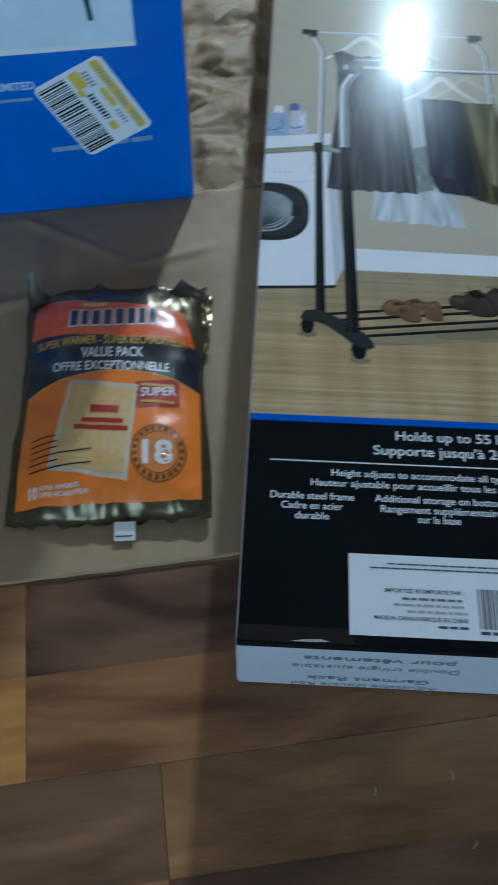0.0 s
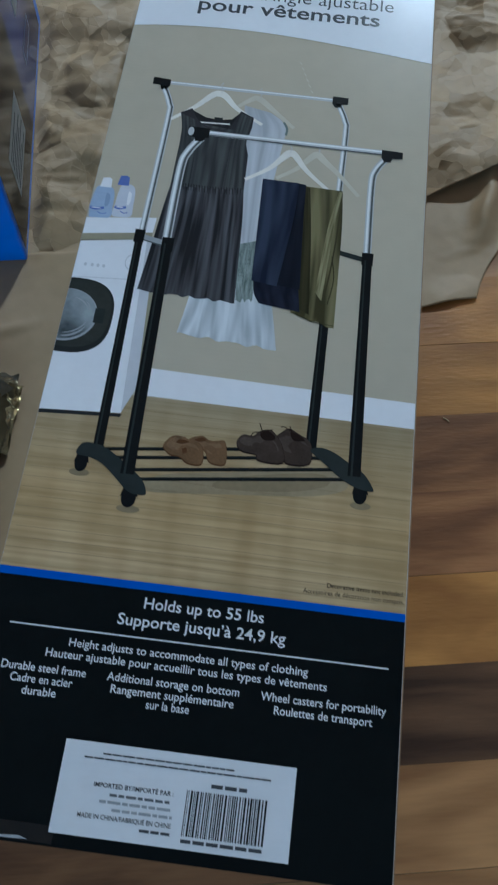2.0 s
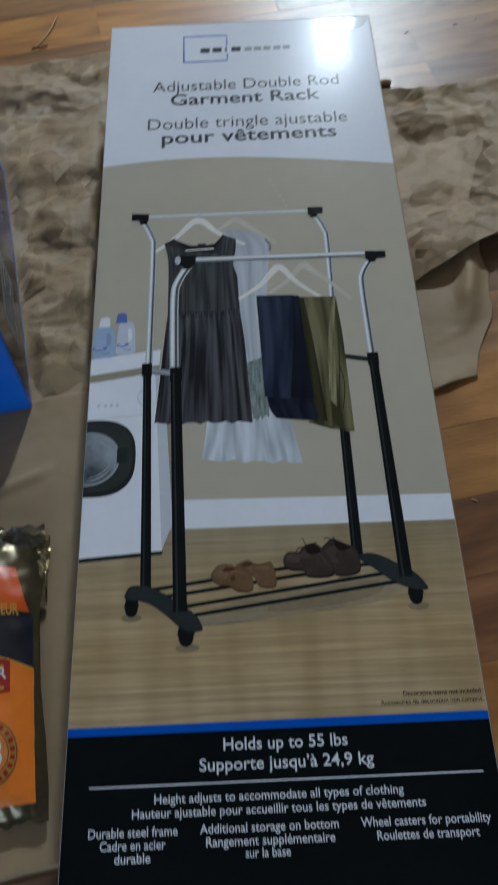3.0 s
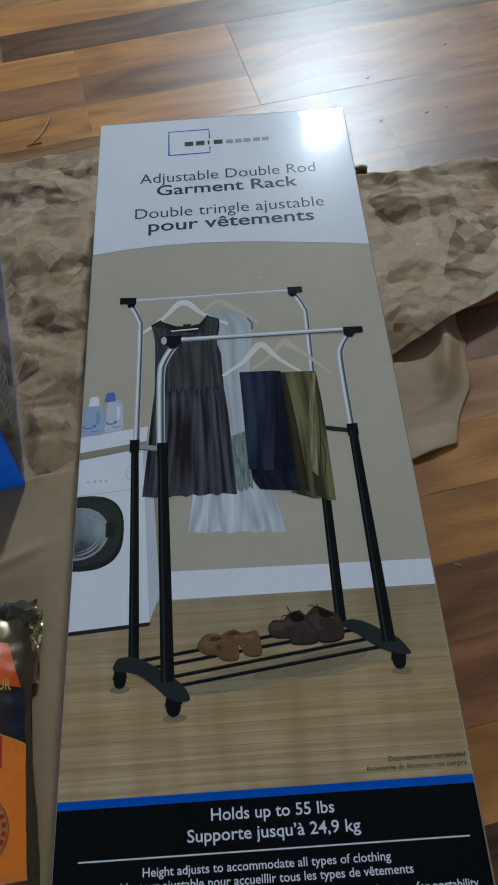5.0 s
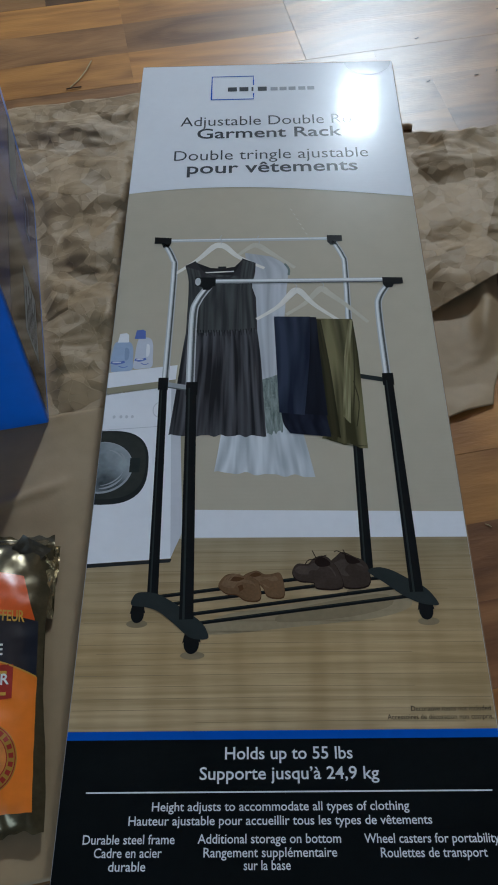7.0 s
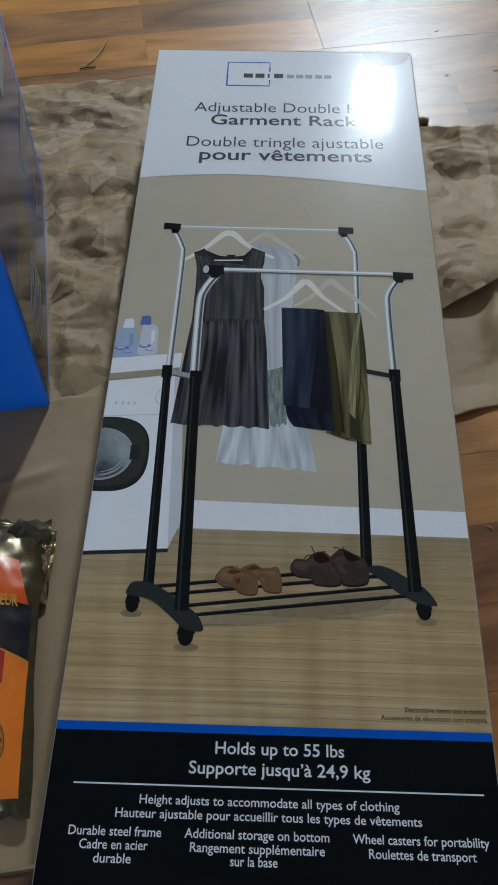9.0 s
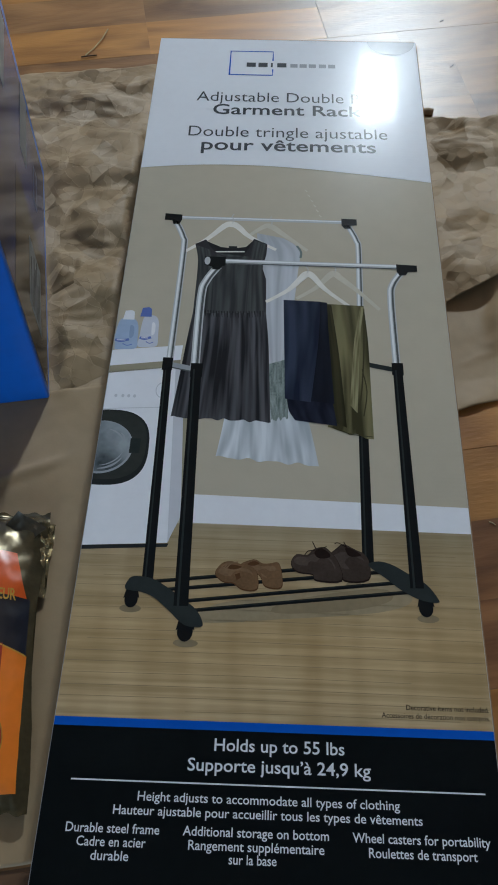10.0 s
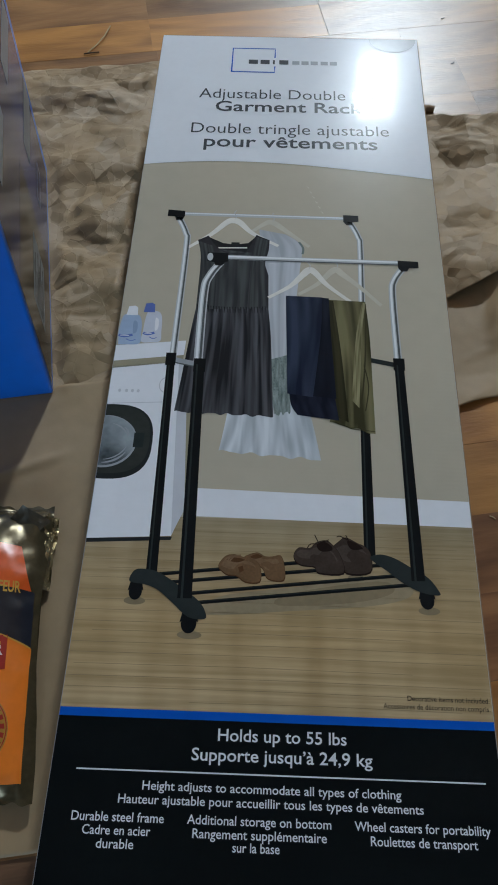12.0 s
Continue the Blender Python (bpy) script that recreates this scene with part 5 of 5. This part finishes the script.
M_TWIG = mat("brown_twig", (0.10, 0.055, 0.025), 0.7)
M_CRUMB = mat("dark_crumb", (0.03, 0.02, 0.014), 0.7)


def thread(points, radius):
    cu = bpy.data.curves.new("thread", "CURVE")
    cu.dimensions, cu.bevel_depth, cu.bevel_resolution = "3D", radius, 2
    sp = cu.splines.new("POLY")
    sp.points.add(len(points) - 1)
    for p, c in zip(sp.points, points):
        p.co = (*c, 1)
    tmp = bpy.data.objects.new("thread", cu)
    me = bpy.data.meshes.new_from_object(tmp)
    bpy.data.objects.remove(tmp)
    return me


def bits(name, points, radius, material, label, category):
    me = thread(points, radius)
    me.materials.clear()
    me.materials.append(material)
    return tagged(new(name, me), label, category)


bits("straw", [(-0.117, 1.070, 0.0012), (-0.108, 1.084, 0.002), (-0.099, 1.104, 0.0035), (-0.094, 1.128, 0.003)], 0.0008, M_STRAW, "thin pale straw lying on the wooden floor", "straw")
bits("twig", [(-0.122, 1.066, 0.0015), (-0.112, 1.068, 0.0018), (-0.102, 1.071, 0.0012)], 0.0009, M_TWIG, "short dark twig lying on the wooden floor", "twig")
for x, y, a in ((0.365, 1.062, 0.6), (0.430, 1.075, 0.2), (0.460, 1.082, 1.0), (0.36, 1.165, 0.4), (0.485, 1.235, 0.3), (0.40, 0.455, 2.2), (0.345, 0.385, 2.4), (0.10, -0.075, 1.3), (0.155, -0.062, 1.5), (0.165, -0.105, 0.8), (0.30, 1.01, 0.5)):
    bits("crumb", [(x, y, 0.0009), (x + 0.003 * math.cos(a), y + 0.003 * math.sin(a), 0.0008), (x + 0.006 * math.cos(a + 0.2), y + 0.006 * math.sin(a + 0.2), 0.0006)], 0.0005, M_CRUMB if y > 0.9 else M_STRAW, "tiny crumb lying on the wooden floor", "crumb")["group"] = "crumbs on the floor"
bits("cork_bit", [(0.320, 0.960, 0.0045), (0.327, 0.9625, 0.005), (0.334, 0.961, 0.0042)], 0.0042, M_KRAFTEDGE, "small brown stub at the edge of the paper", "stub")
STRIP, PLANK_V0 = 0.0743, -0.050
KNOWN_ENDS = {0: -0.154, 5: 0.41}                 # plank ends that lie open beside the boxes
TONES = [                                          # row of strips, from, to, wood
    (1, -0.15, 0.5, 3), (0, -0.15, 0.5, 4), (-1, -0.4, 0.012, 2), (-1, 0.012, 0.45, 0), (-2, -0.05, 0.5, 3), (-2, -0.6, -0.05, 0),
    (0, -0.6, -0.154, 1), (1, -0.6, -0.154, 0), (-1, -0.9, -0.4, 1),
    (2, 0.2, 0.9, 1), (3, 0.2, 0.9, 4), (4, 0.2, 0.9, 4), (5, 0.2, 0.9, 1), (6, 0.2, 0.9, 1), (7, 0.2, 0.9, 0), (8, 0.2, 0.9, 2),
    (15, -0.5, 0.41, 1), (16, -0.5, 0.41, 0), (17, -0.5, 0.41, 1), (15, 0.41, 1.2, 0), (16, 0.41, 1.2, 0), (17, 0.41, 1.2, 2),
    (18, 0.1, 0.8, 2), (18, -0.6, 0.1, 0), (19, -0.5, 0.9, 1), (14, 0.1, 1.0, 0),
]
rng = random.Random(11)
strip_meshes = {}


def strip_mesh(length, wood_id):
    """One laminate strip with eased edges; strips of one length and wood share it."""
    key = (length, wood_id)
    if key not in strip_meshes:
        bm = bmesh.new()
        e, w, z = 0.0001, STRIP - 0.0001, 0.0001
        low = [bm.verts.new((x, y, -0.008)) for x, y in ((0, 0), (length, 0), (length, w), (0, w))]
        mid = [bm.verts.new((x, y, -z)) for x, y in ((0, 0), (length, 0), (length, w), (0, w))]
        top = [bm.verts.new((x, y, 0)) for x, y in ((e, e), (length - e, e), (length - e, w - e), (e, w - e))]
        bm.faces.new(top)
        for i in range(4):
            j = (i + 1) % 4
            bm.faces.new((low[i], low[j], mid[j], mid[i])), bm.faces.new((mid[i], mid[j], top[j], top[i]))
        me = bpy.data.meshes.new("strip")
        bm.to_mesh(me), bm.free()
        me.materials.append(WOODS[wood_id])
        strip_meshes[key] = me
    return strip_meshes[key]


def lay_floor():
    turn = pose(0, 0, 0, 0, 0, math.degrees(TILT_FLOOR))
    far = bmesh.new()
    for plank in range(-14, 30):
        start = KNOWN_ENDS.get(plank, rng.uniform(-1.2, 0.0)) - 3 * 1.29
        for n in range(7):
            for s in range(3):
                row, u, end = plank * 3 + s, start + n * 1.29, start + (n + 1) * 1.29
                while u < end - 0.01:
                    length = rng.choice((0.33, 0.39, 0.45))
                    if row == -1 and u < 0.012 < u + length + 0.1:
                        length = round(0.012 - u, 3) if u < -0.1 else length
                    if end - u - length < 0.2:
                        length = round(end - u, 3)
                    v = PLANK_V0 + row * STRIP + (0.0001 if s == 0 else -0.0002 if s == 2 else 0)
                    at = turn @ Vector((u, v, 0))
                    shown = length - (0.0004 if end - u - length < 0.01 else 0)
                    tone = rng.choice((0, 0, 1, 1, 2, 4, 0))
                    for r, a, b, w in TONES:
                        if r == row and a - 0.02 <= u + length / 2 < b:
                            tone = w
                    if X0 < at.x < X1 - 0.4 and Y0 + 0.1 < at.y < Y1 - 0.1:
                        if -0.75 < at.x < 0.75 and -0.45 < at.y < 1.9:
                            ob = new("strip", strip_mesh(shown, tone))
                            ob.parent, ob.matrix_basis = floor, turn @ pose(u, v, 0)
                        else:
                            vs = [far.verts.new(turn @ Vector((u + x, v + y, -0.0002))) for x, y in ((0, 0), (length - 0.0006, 0), (length - 0.0006, STRIP - 0.0006), (0, STRIP - 0.0006))]
                            far.faces.new(vs)
                    u += length
    tagged(part("far_strips", far, WOODS[0], floor), kind="stuff")


lay_floor()
